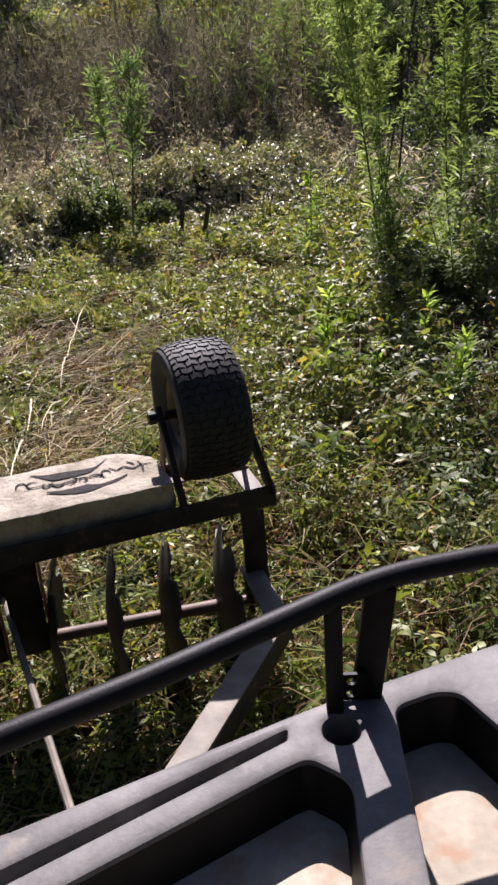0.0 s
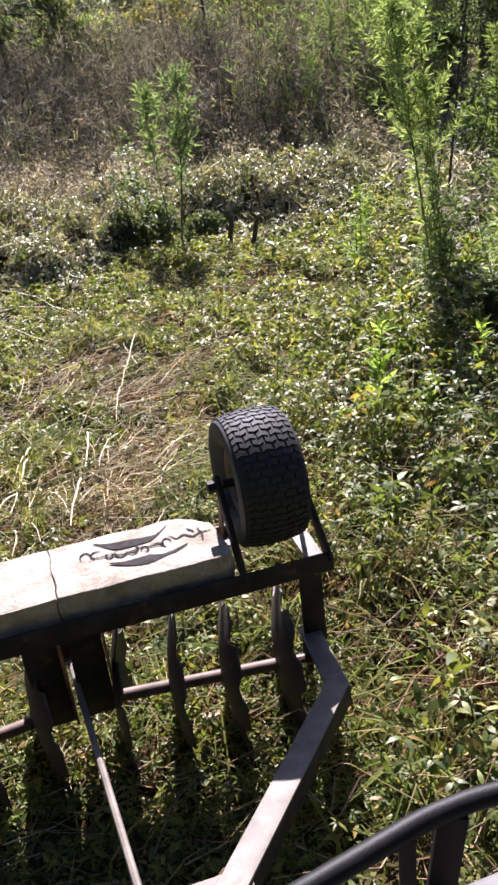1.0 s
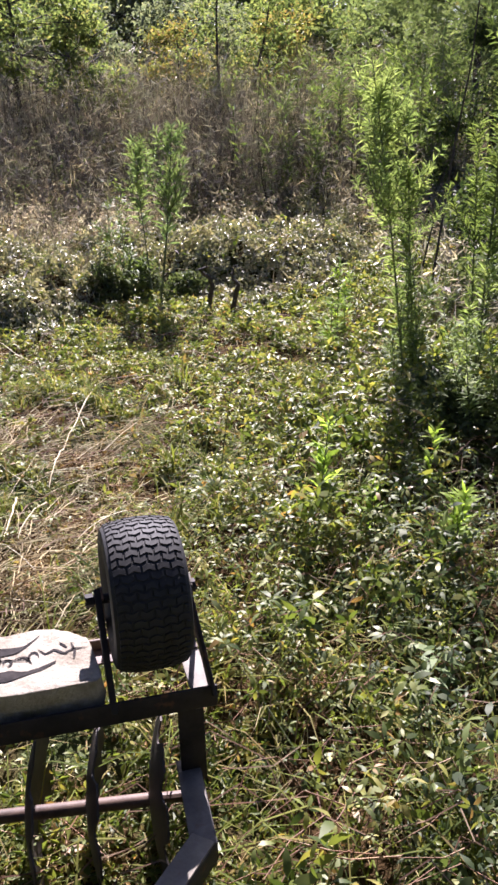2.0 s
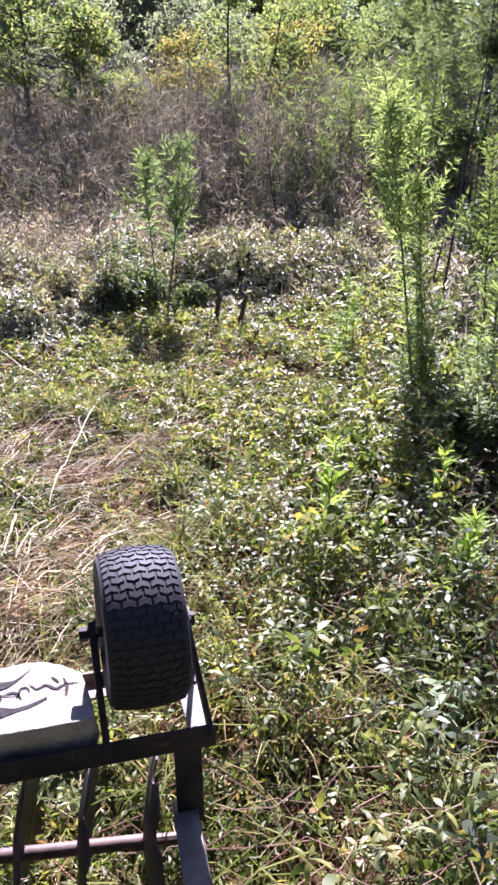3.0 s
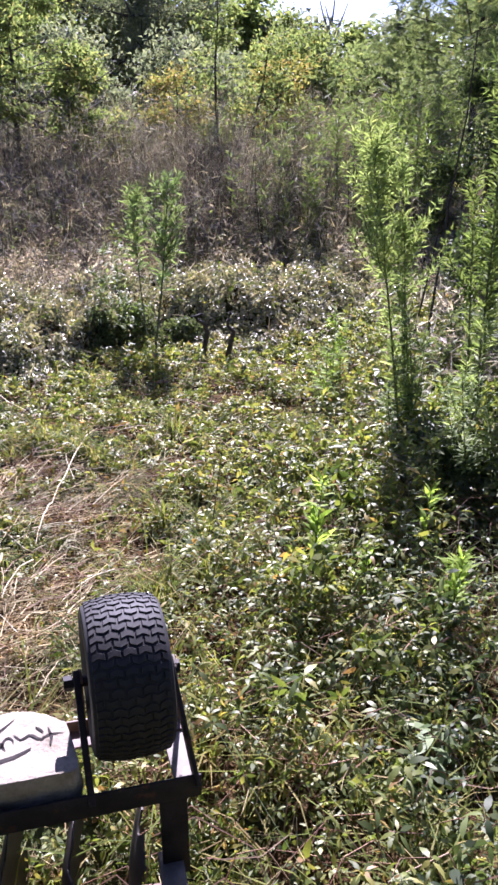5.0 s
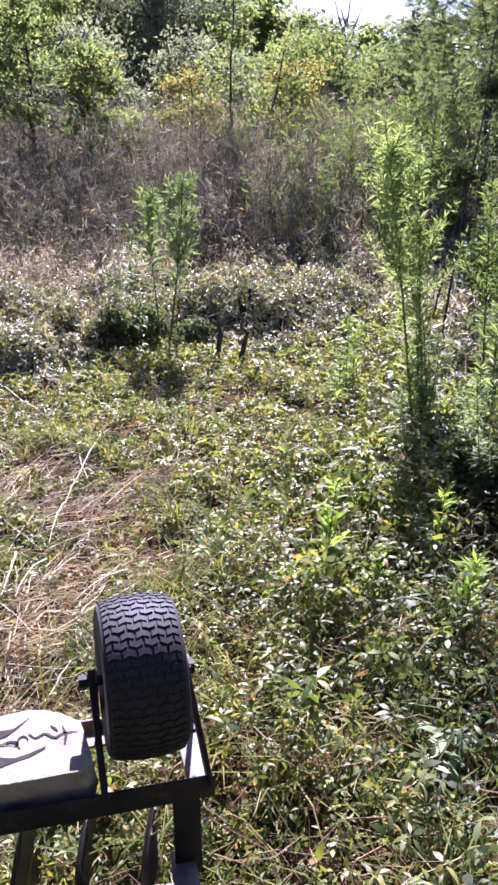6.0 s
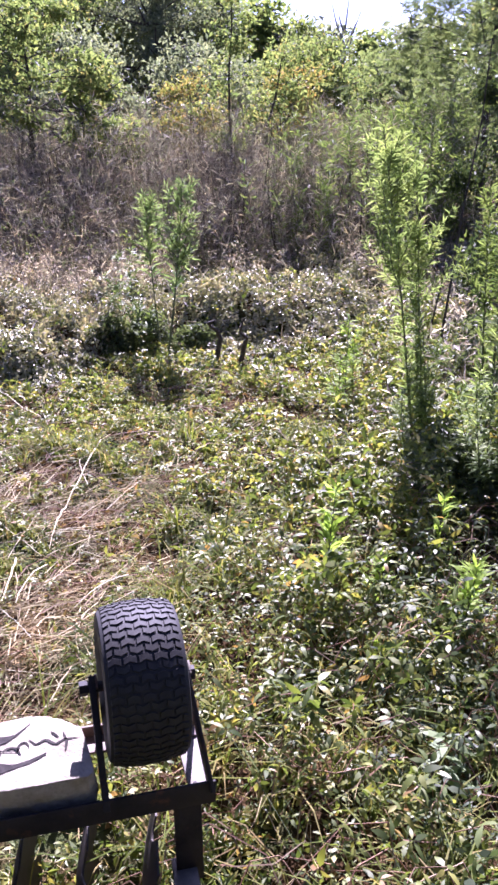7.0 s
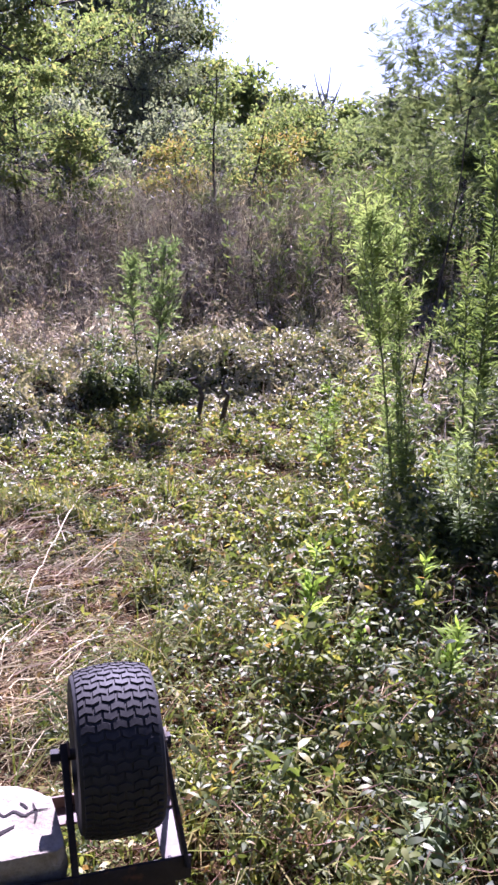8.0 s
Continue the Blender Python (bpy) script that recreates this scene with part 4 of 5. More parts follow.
def build_runners():
    """Arching reddish runners and dead stems through the vines, and tufts of longer grass."""
    x, y = scatter(1700, -1.6, 1.6, 0.7, 5.6, lambda a, b: np.clip(0.25 + 0.75 * lush(a, b) + 0.3 * bare(a, b), 0, 1))
    n = len(x)
    w = RNG.uniform(0, 2 * math.pi, n)
    ln = RNG.uniform(0.08, 0.34, n)
    pts = []
    for k in range(5):
        f = k / 4
        bend = 0.9 * np.sin(f * 3 + w * 2)
        px, py = x + np.cos(w + bend) * ln * f, y + np.sin(w + bend) * ln * f
        pts.append(np.stack([px, py, soil(px, py) + (0.03 + (0.05 + 0.13 * lush(x, y)) * math.sin(math.pi * (0.15 + 0.8 * f))) * RNG.uniform(0.85, 1.1, n)], 1))
    segs = [sticks(pts[k], pts[k + 1], 0.0019 - 0.0002 * k, 0.0017 - 0.0002 * k) for k in range(4)]
    tagged(soup("runners", *join(*segs), M_RUNNER), "thin reddish-brown runners arching through the vines", "vine runners", kind="stuff")
    # tufts
    cx, cy = scatter(70, -1.5, 1.3, 0.9, 4.6, lambda a, b: 1 - pressed(a, b))
    k = np.repeat(np.arange(len(cx)), 26)
    n = len(k)
    w = RNG.uniform(0, 2 * math.pi, n)
    d = np.stack([np.cos(w), np.sin(w), np.zeros(n)], 1)
    bx, by = cx[k] + RNG.normal(0, 0.02, n), cy[k] + RNG.normal(0, 0.02, n)
    p0 = np.stack([bx, by, soil(bx, by)], 1)
    h = (RNG.uniform(0.09, 0.2, len(cx))[k] * RNG.uniform(0.6, 1.2, n))[:, None]
    up = np.array([[0, 0, 1.0]])
    p1 = p0 + up * h * 0.6 + d * h * 0.2
    p2 = p1 + up * h * 0.3 + d * h * 0.4
    p3 = p2 - up * h * 0.05 + d * h * 0.5
    side = np.cross(d, up)
    wd = RNG.uniform(0.0018, 0.0035, n)[:, None]
    v = np.stack([p0 + side * wd, p0 - side * wd, p1 + side * wd, p1 - side * wd, p2 + side * wd * 0.8, p2 - side * wd * 0.8, p3], 1)
    t = np.array([[0, 1, 3], [0, 3, 2], [2, 3, 5], [2, 5, 4], [4, 5, 6]])
    t = (t[None] + 7 * np.arange(n)[:, None, None]).reshape(-1, 3)
    tagged(soup("grass_tufts", v.reshape(-1, 3), t, M_GRASS), "tufts of long bent grass blades", "grass", kind="stuff")


def dry_stalk(points, r):
    bm = bmesh.new()
    x0, y0, _ = points[0]
    base = Vector((x0, y0, float(soil(x0, y0))))
    tube(bm, [Vector((x, y, float(soil(x, y)) + h)) - base for x, y, h in points], [r * (1 - 0.5 * i / (len(points) - 1)) for i in range(len(points))], 6)
    ob = part("dry_stalk", bm, M_PALESTRAW)
    ob.location = base
    tagged(ob, "long pale dry stalk lying on the weeds", "dry stalk", "fallen dry stalks")


def build_meadow():
    """Coarser low growth that carries the field on past the thick part."""
    x, y = scatter(38000, -9, 9, -6.5, 10, lambda a, b: (1 - in_strip(a, b) * smooth01((b - 0.3) / 0.35)) * np.where(np.abs(a) < 4, 1, 0.6))
    n = len(x)
    p = np.stack([x, y, soil(x, y) + 0.02 + 0.12 * RNG.uniform(0, 1, n)], 1)
    tagged(soup("meadow", *rosettes(p, unit(ways(n, 1.6)), RNG.uniform(0.05, 0.1, n), 4, 0.5, True), M_COVER), "low yellow-green weeds over the rest of the field", "weeds", kind="stuff")


build_cover()
build_meadow()
build_grass()
build_litter()
build_runners()
# each: both ends on the ground, the height of its arch, its sideways bend, its thickness
STALKS = (
    (-2.08, 4.79, -1.63, 4.88, 0.07, 0.00, 0.007),
    (-2.36, 5.57, -1.42, 4.73, 0.08, 0.01, 0.006),
    (-2.08, 4.79, -1.44, 4.27, 0.10, -0.03, 0.005),
    (-1.84, 4.71, -1.59, 4.7, 0.06, 0.02, 0.005),
    (-1.97, 4.51, -1.6, 4.4, 0.08, -0.02, 0.004),
    (-0.94, 4.27, -0.9, 3.56, 0.12, -0.00, 0.006),
    (-0.9, 3.56, -0.86, 3.23, 0.11, -0.00, 0.006),
    (-0.83, 3.11, -0.84, 2.82, 0.10, -0.02, 0.006),
    (-0.97, 3.16, -0.9, 2.84, 0.10, 0.02, 0.009),
    (-1.18, 3.06, -1.18, 2.81, 0.09, 0.01, 0.009),
    (-1.21, 2.88, -1.23, 2.63, 0.10, -0.03, 0.008),
    (-1.17, 2.97, -1.11, 2.57, 0.11, 0.01, 0.008),
    (-1.14, 2.73, -1.13, 2.45, 0.08, -0.03, 0.008),
    (-0.89, 2.73, -0.84, 2.4, 0.11, -0.00, 0.008),
    (-1.01, 2.7, -0.88, 2.51, 0.10, 0.02, 0.007),
    (-1.06, 2.45, -1.01, 2.28, 0.10, 0.03, 0.007),
    (-1.04, 2.51, -0.93, 2.34, 0.08, 0.02, 0.005),
    (-1.44, 3.8, -1.4, 3.57, 0.09, 0.03, 0.005),
    (-0.5, 3.04, -0.63, 2.81, 0.11, -0.02, 0.005),
    (-0.87, 3.79, -0.99, 4.07, 0.07, -0.02, 0.003),
    (-0.95, 3.25, -0.68, 3.39, 0.12, -0.00, 0.003),
    (-1.03, 2.9, -0.87, 3.03, 0.10, -0.01, 0.003),
    (-0.71, 2.61, -0.91, 2.79, 0.09, -0.01, 0.003),
)
for x0, y0, x1, y1, arch, bend, r in STALKS:
    kink = RNG.normal(0, 0.003, (7, 3)) * min(1, 1.4 * math.hypot(x1 - x0, y1 - y0))
    dry_stalk([(x0 + (x1 - x0) * f + 0.6 * bend * 4 * f * (1 - f) + k[0], y0 + (y1 - y0) * f + k[1], 0.085 + 0.2 * arch * 4 * f * (1 - f) + k[2]) for f, k in zip(np.linspace(0, 1, 7), kink)], 0.56 * r)
# thinner ones strewn between them
for x0, y0 in zip(RNG.uniform(-1.5, -0.5, 44), RNG.uniform(2.2, 3.7, 44)):
    turn, ln = RNG.normal(1.2, 0.7), RNG.uniform(0.12, 0.4)
    kink = RNG.normal(0, 0.0018, (6, 3))
    dry_stalk([(x0 - 0.12 * (y0 - 2.2) + math.cos(turn) * ln * f + k[0], y0 + math.sin(turn) * ln * f + k[1], 0.07 + k[2]) for f, k in zip(np.linspace(0, 1, 6), kink)], RNG.uniform(0.0014, 0.003))


# ---- bramble bank ----
def build_bank():
    # solid dark mound inside the bank, added to block light through the leaves
    xs, ys = np.arange(-5.2, 2.61, 0.05), np.arange(5.0, 10.7, 0.05)
    X, Y = np.meshgrid(xs, ys)
    v = np.stack([X, Y, soil(X, Y) + 0.78 * bank(X, Y) - 0.03], axis=-1).reshape(-1, 3)
    w = len(xs)
    i = (np.arange(len(ys) - 1)[:, None] * w + np.arange(w - 1)[None]).ravel()
    t = np.concatenate([np.stack([i, i + 1, i + w + 1], 1), np.stack([i, i + w + 1, i + w], 1)])
    tagged(soup("bramble_core", v, t, M_SOIL, smooth=True), "solid inner mound added to keep light out of the bramble bank", "brambles", kind="stuff")
    # leaf clusters over it: each a spray of leaflets facing out from the bank and up
    x, y = scatter(90000, -4.2, 2.4, 5.1, 10.6, lambda a, b: np.clip(1.3 - 0.17 * (b - 5), 0.35, 1) * (1 - smooth01((np.abs(a + 0.6) - 2.2 - 0.2 * (b - 5)) / 0.6)))
    h = bank(x, y)
    k = (h > 0.012) & (wave(x, y, 17, 11.0) > -0.75)
    x, y, h = x[k], y[k], h[k]
    e = 0.03
    gx, gy = (bank(x + e, y) - bank(x - e, y)) / (2 * e), (bank(x, y + e) - bank(x, y - e)) / (2 * e)
    n = len(x)
    out = unit(np.stack([-gx, -gy, np.full(n, 0.9)], 1))
    depth = RNG.uniform(0, 1, n) ** 2.5
    p = np.stack([x, y, soil(x, y) + h * (1 - 0.35 * depth)], 1) + out * RNG.uniform(-0.01, 0.05, (n, 1))
    pr = [p[j::2] for j in (0, 1)]
    ou = [out[j::2] for j in (0, 1)]
    for name, mat, a, b, lo, hi, label in (("bramble_bank", M_BRAMBLE, pr[0], ou[0], 0.022, 0.046, "low tangled bank of dull brambles with shiny leaves"), ("bramble_shoots", M_VINE, pr[1][::4], ou[1][::4], 0.02, 0.042, "green shoots among the bramble leaves"), ("bramble_undergrowth", M_BRAMBLE, pr[1][::2], ou[1][::2], 0.018, 0.034, "small dull leaves inside the bramble bank")):
        tagged(soup(name, *rosettes(a, unit(b + RNG.normal(0, 0.45, a.shape)), RNG.uniform(lo, hi, len(a)), 4, 0.6, True), mat), label, "brambles", kind="stuff")
    m = 2200
    i = RNG.integers(0, n, m)
    a = p[i]
    d = ways(m, 0.25)
    tagged(soup("bramble_canes", *leaves(a, d, RNG.uniform(0.06, 0.22, m), 0.0028, simple=True), M_DRYWEED), "thin brown canes in the bramble bank", "bramble canes", kind="stuff")


build_bank()


# ---- dry weeds behind the bank ----
def build_dry_weeds():
    """Bushy dead weeds: thin stems that branch into a haze of fine twigs and seed heads."""
    x, y = scatter(4300, -4.6, 1.7, 7.3, 13.5, lambda a, b: np.clip(1.15 - 0.75 * smooth01((a + 0.1) / 1.2), 0, 1) * (0.2 + 0.8 * smooth01((wave(a, b, 63, 3.6) + 0.35) / 0.5)) * (0.35 + 0.65 * smooth01((b - 8.2) / 0.8)) * smooth01((b - 7.2 - 0.9 * smooth01((a + 1.7) / 0.5)) / 0.3))
    n = len(x)
    tall = (1.5 + 0.2 * wave(x, y, 61, 1.5)) * RNG.uniform(0.6, 1.1, n) * (0.28 + 0.34 * smooth01((y - 7.4) / 1.4) + 0.38 * smooth01((y - 8.6) / 1.6))
    lean = RNG.normal(size=(n, 2)) * 0.22
    base = np.stack([x, y, soil(x, y)], 1)
    tip = base + np.stack([lean[:, 0] * tall, lean[:, 1] * tall, tall], 1)
    mid = (base + tip) / 2 + RNG.normal(0, 0.03, (n, 3))
    out = [sticks(base, mid, 0.0045, 0.003), sticks(mid, tip, 0.003, 0.001)]
    ends = []
    for k in range(9):
        f = RNG.uniform(0.2, 0.95, (n, 1))
        a = np.where(f < 0.5, base + (mid - base) * f * 2, mid + (tip - mid) * (f * 2 - 1))
        d = ways(n, 0.9)
        b = a + d * RNG.uniform(0.15, 0.42, (n, 1)) * (1.2 - 0.75 * f) * tall[:, None]
        out.append(sticks(a, b, 0.0018, 0.0008))
        for j in range(5):
            c = a + (b - a) * RNG.uniform(0.2, 1, (n, 1))
            ln = RNG.uniform(0.04, 0.15, n)
            e = ways(n, 0.8)
            out.append(leaves(c, e, ln, 0.0019, simple=True))
            ends.append(c + e * ln[:, None])
    tagged(soup("dry_weeds", *join(*out), M_DRYWEED), "tall thicket of brown dry weed stems", "dry weeds", kind="stuff")
    # a few thicker dark stems stand among them
    d = 380
    k = RNG.choice(n, d, replace=False)
    foot = base[k] + RNG.normal(0, 0.05, (d, 3)) * [1, 1, 0]
    head = foot + np.stack([RNG.normal(0, 0.13, d), RNG.normal(0, 0.1, d), tall[k] * RNG.uniform(0.7, 1.15, d)], 1)
    knee = foot + (head - foot) * RNG.uniform(0.35, 0.65, (d, 1)) + RNG.normal(0, 0.03, (d, 3))
    dark = [sticks(foot, knee, 0.007, 0.005), sticks(knee, head, 0.005, 0.002)]
    for j in range(4):
        a = knee + (head - knee) * RNG.uniform(0, 0.8, (d, 1))
        dark.append(sticks(a, a + ways(d, 1.1) * RNG.uniform(0.08, 0.3, (d, 1)), 0.003, 0.0012))
    tagged(soup("dark_weed_stems", *join(*dark), M_BARK), "dark upright dead stems among the dry weeds", "weed stems", kind="stuff")
    # bleached twigs and withered leaves tangled low in front of the thicket
    x, y = scatter(2600, -2.9, 1.3, 7.0, 8.6, lambda a, b: smooth01((wave(a, b, 64, 3.0) + 0.5) / 0.6) * smooth01((b - 6.9 - 0.8 * smooth01((a + 1.7) / 0.5)) / 0.3))
    d = len(x)
    foot = np.stack([x, y, soil(x, y) + bank(x, y) * 0.9], 1)
    knee = foot + ways(d, 1.3) * RNG.uniform(0.06, 0.22, (d, 1))
    head = knee + ways(d, 0.2) * RNG.uniform(0.05, 0.2, (d, 1))
    pale = [sticks(foot, knee, 0.0032, 0.0024), sticks(knee, head, 0.0024, 0.001)]
    for j in range(9):
        c = knee + (head - knee) * RNG.uniform(-0.5, 1.0, (d, 1)) + RNG.normal(0, 0.03, (d, 3))
        ln = RNG.uniform(0.015, 0.04, d)
        pale.append(leaves(c, ways(d, 0.2), ln, ln * RNG.uniform(0.15, 0.5, d), simple=True))
    k = RNG.choice(n, 900, replace=False)
    foot = base[k] + RNG.normal(0, 0.04, (900, 3)) * [1, 1, 0]
    head = foot + np.stack([RNG.normal(0, 0.1, 900), RNG.normal(0, 0.08, 900), tall[k] * RNG.uniform(0.35, 0.8, 900)], 1)
    pale.append(sticks(foot, head, 0.0036, 0.0016))
    for j in range(14):
        c = foot + (head - foot) * RNG.uniform(0.3, 1.0, (900, 1)) + RNG.normal(0, 0.02, (900, 3))
        ln = RNG.uniform(0.012, 0.035, 900)
        pale.append(leaves(c, ways(900, 0.3), ln, ln * RNG.uniform(0.2, 0.5, 900), simple=True))
    tagged(soup("bleached_tangle", *join(*pale), M_SEED), "pale withered twigs and leaves tangled before the thicket", "dead brush", kind="stuff")
    ends = np.concatenate(ends)
    m = 78000
    p = ends[RNG.integers(0, len(ends), m)] + RNG.normal(0, 0.025, (m, 3))
    ln = RNG.uniform(0.006, 0.014, m)
    tagged(soup("dry_seed_heads", *leaves(p, ways(m, 0.4), ln, ln * 0.5, simple=True), M_SEED), "small brown seed heads and withered leaves", "seed heads", kind="stuff")
    m = 30000
    i = RNG.integers(0, n, m)
    p = base[i] + (tip - base)[i] * RNG.uniform(0.1, 0.8, (m, 1)) + RNG.normal(0, 0.12, (m, 3))
    k = wave(p[:, 0], p[:, 1], 62, 1.6) > -0.1 - 0.9 * smooth01((-1.2 - p[:, 0]) / 0.6)
    ln = RNG.uniform(0.02, 0.045, k.sum())
    tagged(soup("weed_leaves", *leaves(p[k], ways(k.sum(), 0.3), ln, ln * 0.35, simple=True), M_GOLDENROD), "scattered green leaves between the dry stems", "weed leaves", kind="stuff")


build_dry_weeds()


# ---- goldenrod and other upright plants ----
def spire(x, y, tall, lean=(0, 0), stems=1, leaf=0.06, dense=60, start=0.15, fat=0.2, side=0.0, thick=0.004, material=None, crowd=1.0, slim=(0.17, 0.27), shoot=14, plume=0.3, reach=0.55, rise=0.55, group="upright green weeds", label="tall green goldenrod with narrow leaves", sink=0.0):
    """An upright weed: one or more stems with narrow leaves all round, and leafy side shoots towards the top."""
    root = tagged(new("weed_plant"), label, "weed", group)
    root.location = (x, y, float(soil(x, y)) - sink)
    sv, lv = [], []
    for s in range(stems):
        off = RNG.normal(0, 0.03, 2) if s else np.zeros(2)
        top = np.array([lean[0] + RNG.normal(0, 0.12) * bool(s), lean[1] + RNG.normal(0, 0.1) * bool(s), tall * (1 if s == 0 else RNG.uniform(0.7, 0.98))])
        bend = RNG.normal(0, 0.012 * tall, 2)
        ts = np.linspace(0, 1, 9)[:, None]
        line = np.array([off[0], off[1], 0]) + top * ts + np.concatenate([np.sin(ts * math.pi) * bend, np.zeros_like(ts)], 1)
        bm = bmesh.new()
        tube(bm, line, [thick * (1.05 - 0.75 * t) for t in ts[:, 0]], 5)
        part("stem", bm, M_STEM, root)

        def clothe(line, k, ln0, ang):
            f = RNG.uniform(0, 1, k) ** crowd
            idx = np.clip((f * (len(line) - 1)).astype(int), 0, len(line) - 2)
            fr = f * (len(line) - 1) - idx
            p = line[idx] + (line[idx + 1] - line[idx]) * fr[:, None]
            dirn = unit(line[idx + 1] - line[idx])
            rad = ways(k, 0.0)
            rad = unit(rad - dirn * (rad * dirn).sum(1, keepdims=True))
            d = unit(dirn * ang * RNG.uniform(0.2, 1.7, (k, 1)) + rad + RNG.normal(0, 0.15, (k, 3)))
            ln = ln0 * RNG.uniform(0.6, 1.25, k) * (1 - 0.45 * f)
            lv.append(leaves(p, d, ln, ln * RNG.uniform(*slim, k), unit(dirn + 0.4 * rad + 0.2 * RNG.normal(size=(k, 3))), simple=tall > 0.9))

        i0 = int(start * 8)
        clothe(line[i0:], dense, leaf * 1.15, rise)
        for b in range(int(side)):
            f = RNG.uniform(max(start, plume), 0.93)
            i = min(int(f * 8), 7)
            p = line[i] + (line[i + 1] - line[i]) * (f * 8 - i)
            w = RNG.uniform(0, 2 * math.pi)
            ln = fat * RNG.uniform(0.6, 1.2) * (1.55 - 1.15 * f)
            q = p + np.array([math.cos(w) * reach, math.sin(w) * reach, 0.9]) * ln
            m = (p + q) / 2 + np.array([math.cos(w), math.sin(w), -0.3]) * ln * 0.08
            br = np.stack([p, m, q])
            sv.append(sticks(br[:-1], br[1:], thick * 0.4, thick * 0.25))
            clothe(br, shoot, leaf * 0.85, rise + 0.15)
    if sv:
        tagged(soup("branching", *join(*sv), M_STEM, root), kind="stuff")
    tagged(soup("foliage", *join(*lv), material or M_GOLDENROD, root), kind="stuff")
    return root


# the tall one by the cut strip, and its neighbours
RNG = np.random.default_rng(31)
NARROW = (0.1, 0.16)
spire(0.61, 4.45, 1.54, (-0.25, 0.0), 1, 0.085, 320, 0.08, 0.32, 30, 0.007, shoot=46, plume=0.5, reach=0.78, rise=0.8, slim=NARROW, material=M_PLUME)
spire(0.62, 4.5, 1.38, (-0.1, 0.0), 1, 0.07, 280, 0.1, 0.26, 18, 0.005, shoot=40, plume=0.5, reach=0.75, rise=0.8, material=M_PLUME, slim=NARROW)
spire(0.66, 4.45, 1.1, (-0.1, 0.05), 1, 0.085, 240, 0.08, 0.22, 8, 0.005, shoot=24, plume=0.6, reach=0.6, rise=1.1, slim=NARROW)
spire(0.65, 4.33, 0.8, (-0.08, 0.0), 3, 0.085, 130, 0.05, 0.2, 5, 0.004, shoot=24, slim=NARROW)
spire(0.58, 4.25, 0.5, (-0.04, 0.0), 2, 0.08, 80, 0.15, 0.18, 4, slim=NARROW)
spire(0.88, 4.0, 1.3, (-0.1, 0.0), 1, 0.07, 200, 0.35, 0.28, 8, 0.006, shoot=34, plume=0.6, slim=(0.13, 0.19), rise=0.9)
spire(0.87, 4.0, 2.4, (-0.04, 0.0), 1, 0.075, 420, 0.3, 0.3, 6, 0.007, shoot=40, plume=0.6, slim=(0.13, 0.19), rise=0.8)
spire(0.92, 4.1, 2.3, (-0.02, 0.05), 1, 0.07, 360, 0.3, 0.3, 6, 0.006, shoot=44, slim=(0.13, 0.19), rise=0.8)
spire(1.12, 4.3, 1.75, (-0.06, 0.0), 1, 0.09, 200, 0.3, 0.26, 4, 0.005, shoot=40, slim=(0.13, 0.19))
spire(0.83, 3.62, 0.84, (-0.03, 0.0), 3, 0.07, 130, 0.35, 0.2, 2, shoot=40, material=M_PLUME, slim=(0.13, 0.2))
spire(0.92, 3.5, 0.8, (0.0, 0.0), 2, 0.07, 130, 0.35, 0.2, 2, shoot=40, material=M_PLUME, slim=(0.13, 0.2))
spire(1.0, 3.3, 0.8, (0.05, 0.0), 2, 0.07, 130, 0.3, 0.2, 2, shoot=40, slim=(0.13, 0.2))
spire(1.25, 3.8, 1.5, (0.05, 0.0), 3, 0.08, 200, 0.1, 0.3, 4)
spire(1.4, 4.6, 1.9, (0.0, 0.0), 3, 0.08, 200, 0.1, 0.3, 4)
# small ones on the open ground
YOUNG = "young leafy green weed standing in the vines"
for sx, sy, st, lf, dn in ((0.21, 3.03, 0.45, 0.088, 84), (0.59, 3.13, 0.35, 0.075, 72), (0.63, 2.69, 0.36, 0.08, 84), (0.655, 2.72, 0.28, 0.075, 56), (0.385, 2.83, 0.31, 0.065, 56), (0.36, 2.55, 0.18, 0.06, 24)):
    spire(sx, sy, st, (RNG.normal(0, 0.02), RNG.normal(0, 0.02)), 1, lf, int(dn * 0.66), 0.25, 0.1, 0, 0.0045, crowd=0.6, slim=(0.19, 0.27), rise=1.0, material=M_YOUNG, label=YOUNG)
# a paler weed with long hanging leaves
spire(0.53, 2.12, 0.2, (-0.01, 0.01), 1, 0.1, 17, 0.2, 0.1, 0, 0.005, crowd=0.8, slim=(0.24, 0.32), rise=0.15, material=M_SAPLING, group="low broad-leaved weeds", label="pale green weed with long hanging leaves")
for sx, sy, st in ((0.27, 5.2, 0.5), (0.23, 5.0, 0.34), (0.31, 5.35, 0.38)):
    spire(sx, sy, st, (0.0, 0.0), 1, 0.08, 60, 0.1, 0.1, 2, label="small yellow-green weed on the cut strip", material=M_YOUNG)
spire(-0.2, 3.36, 0.5, (0.06, 0.0), 1, 0.04, 10, 0.1, 0.1, 0, 0.003, label="thin upright weed stem with few leaves")
spire(0.1, 3.75, 0.3, (0.02, 0.0), 2, 0.05, 14, 0.1, 0.1, 0, 0.003, label="thin upright weed stem with few leaves")
spire(-0.45, 2.5, 0.22, (0.05, 0.0), 3, 0.05, 14, 0.1, 0.1, 0, 0.003, label="thin upright weed stem with few leaves")
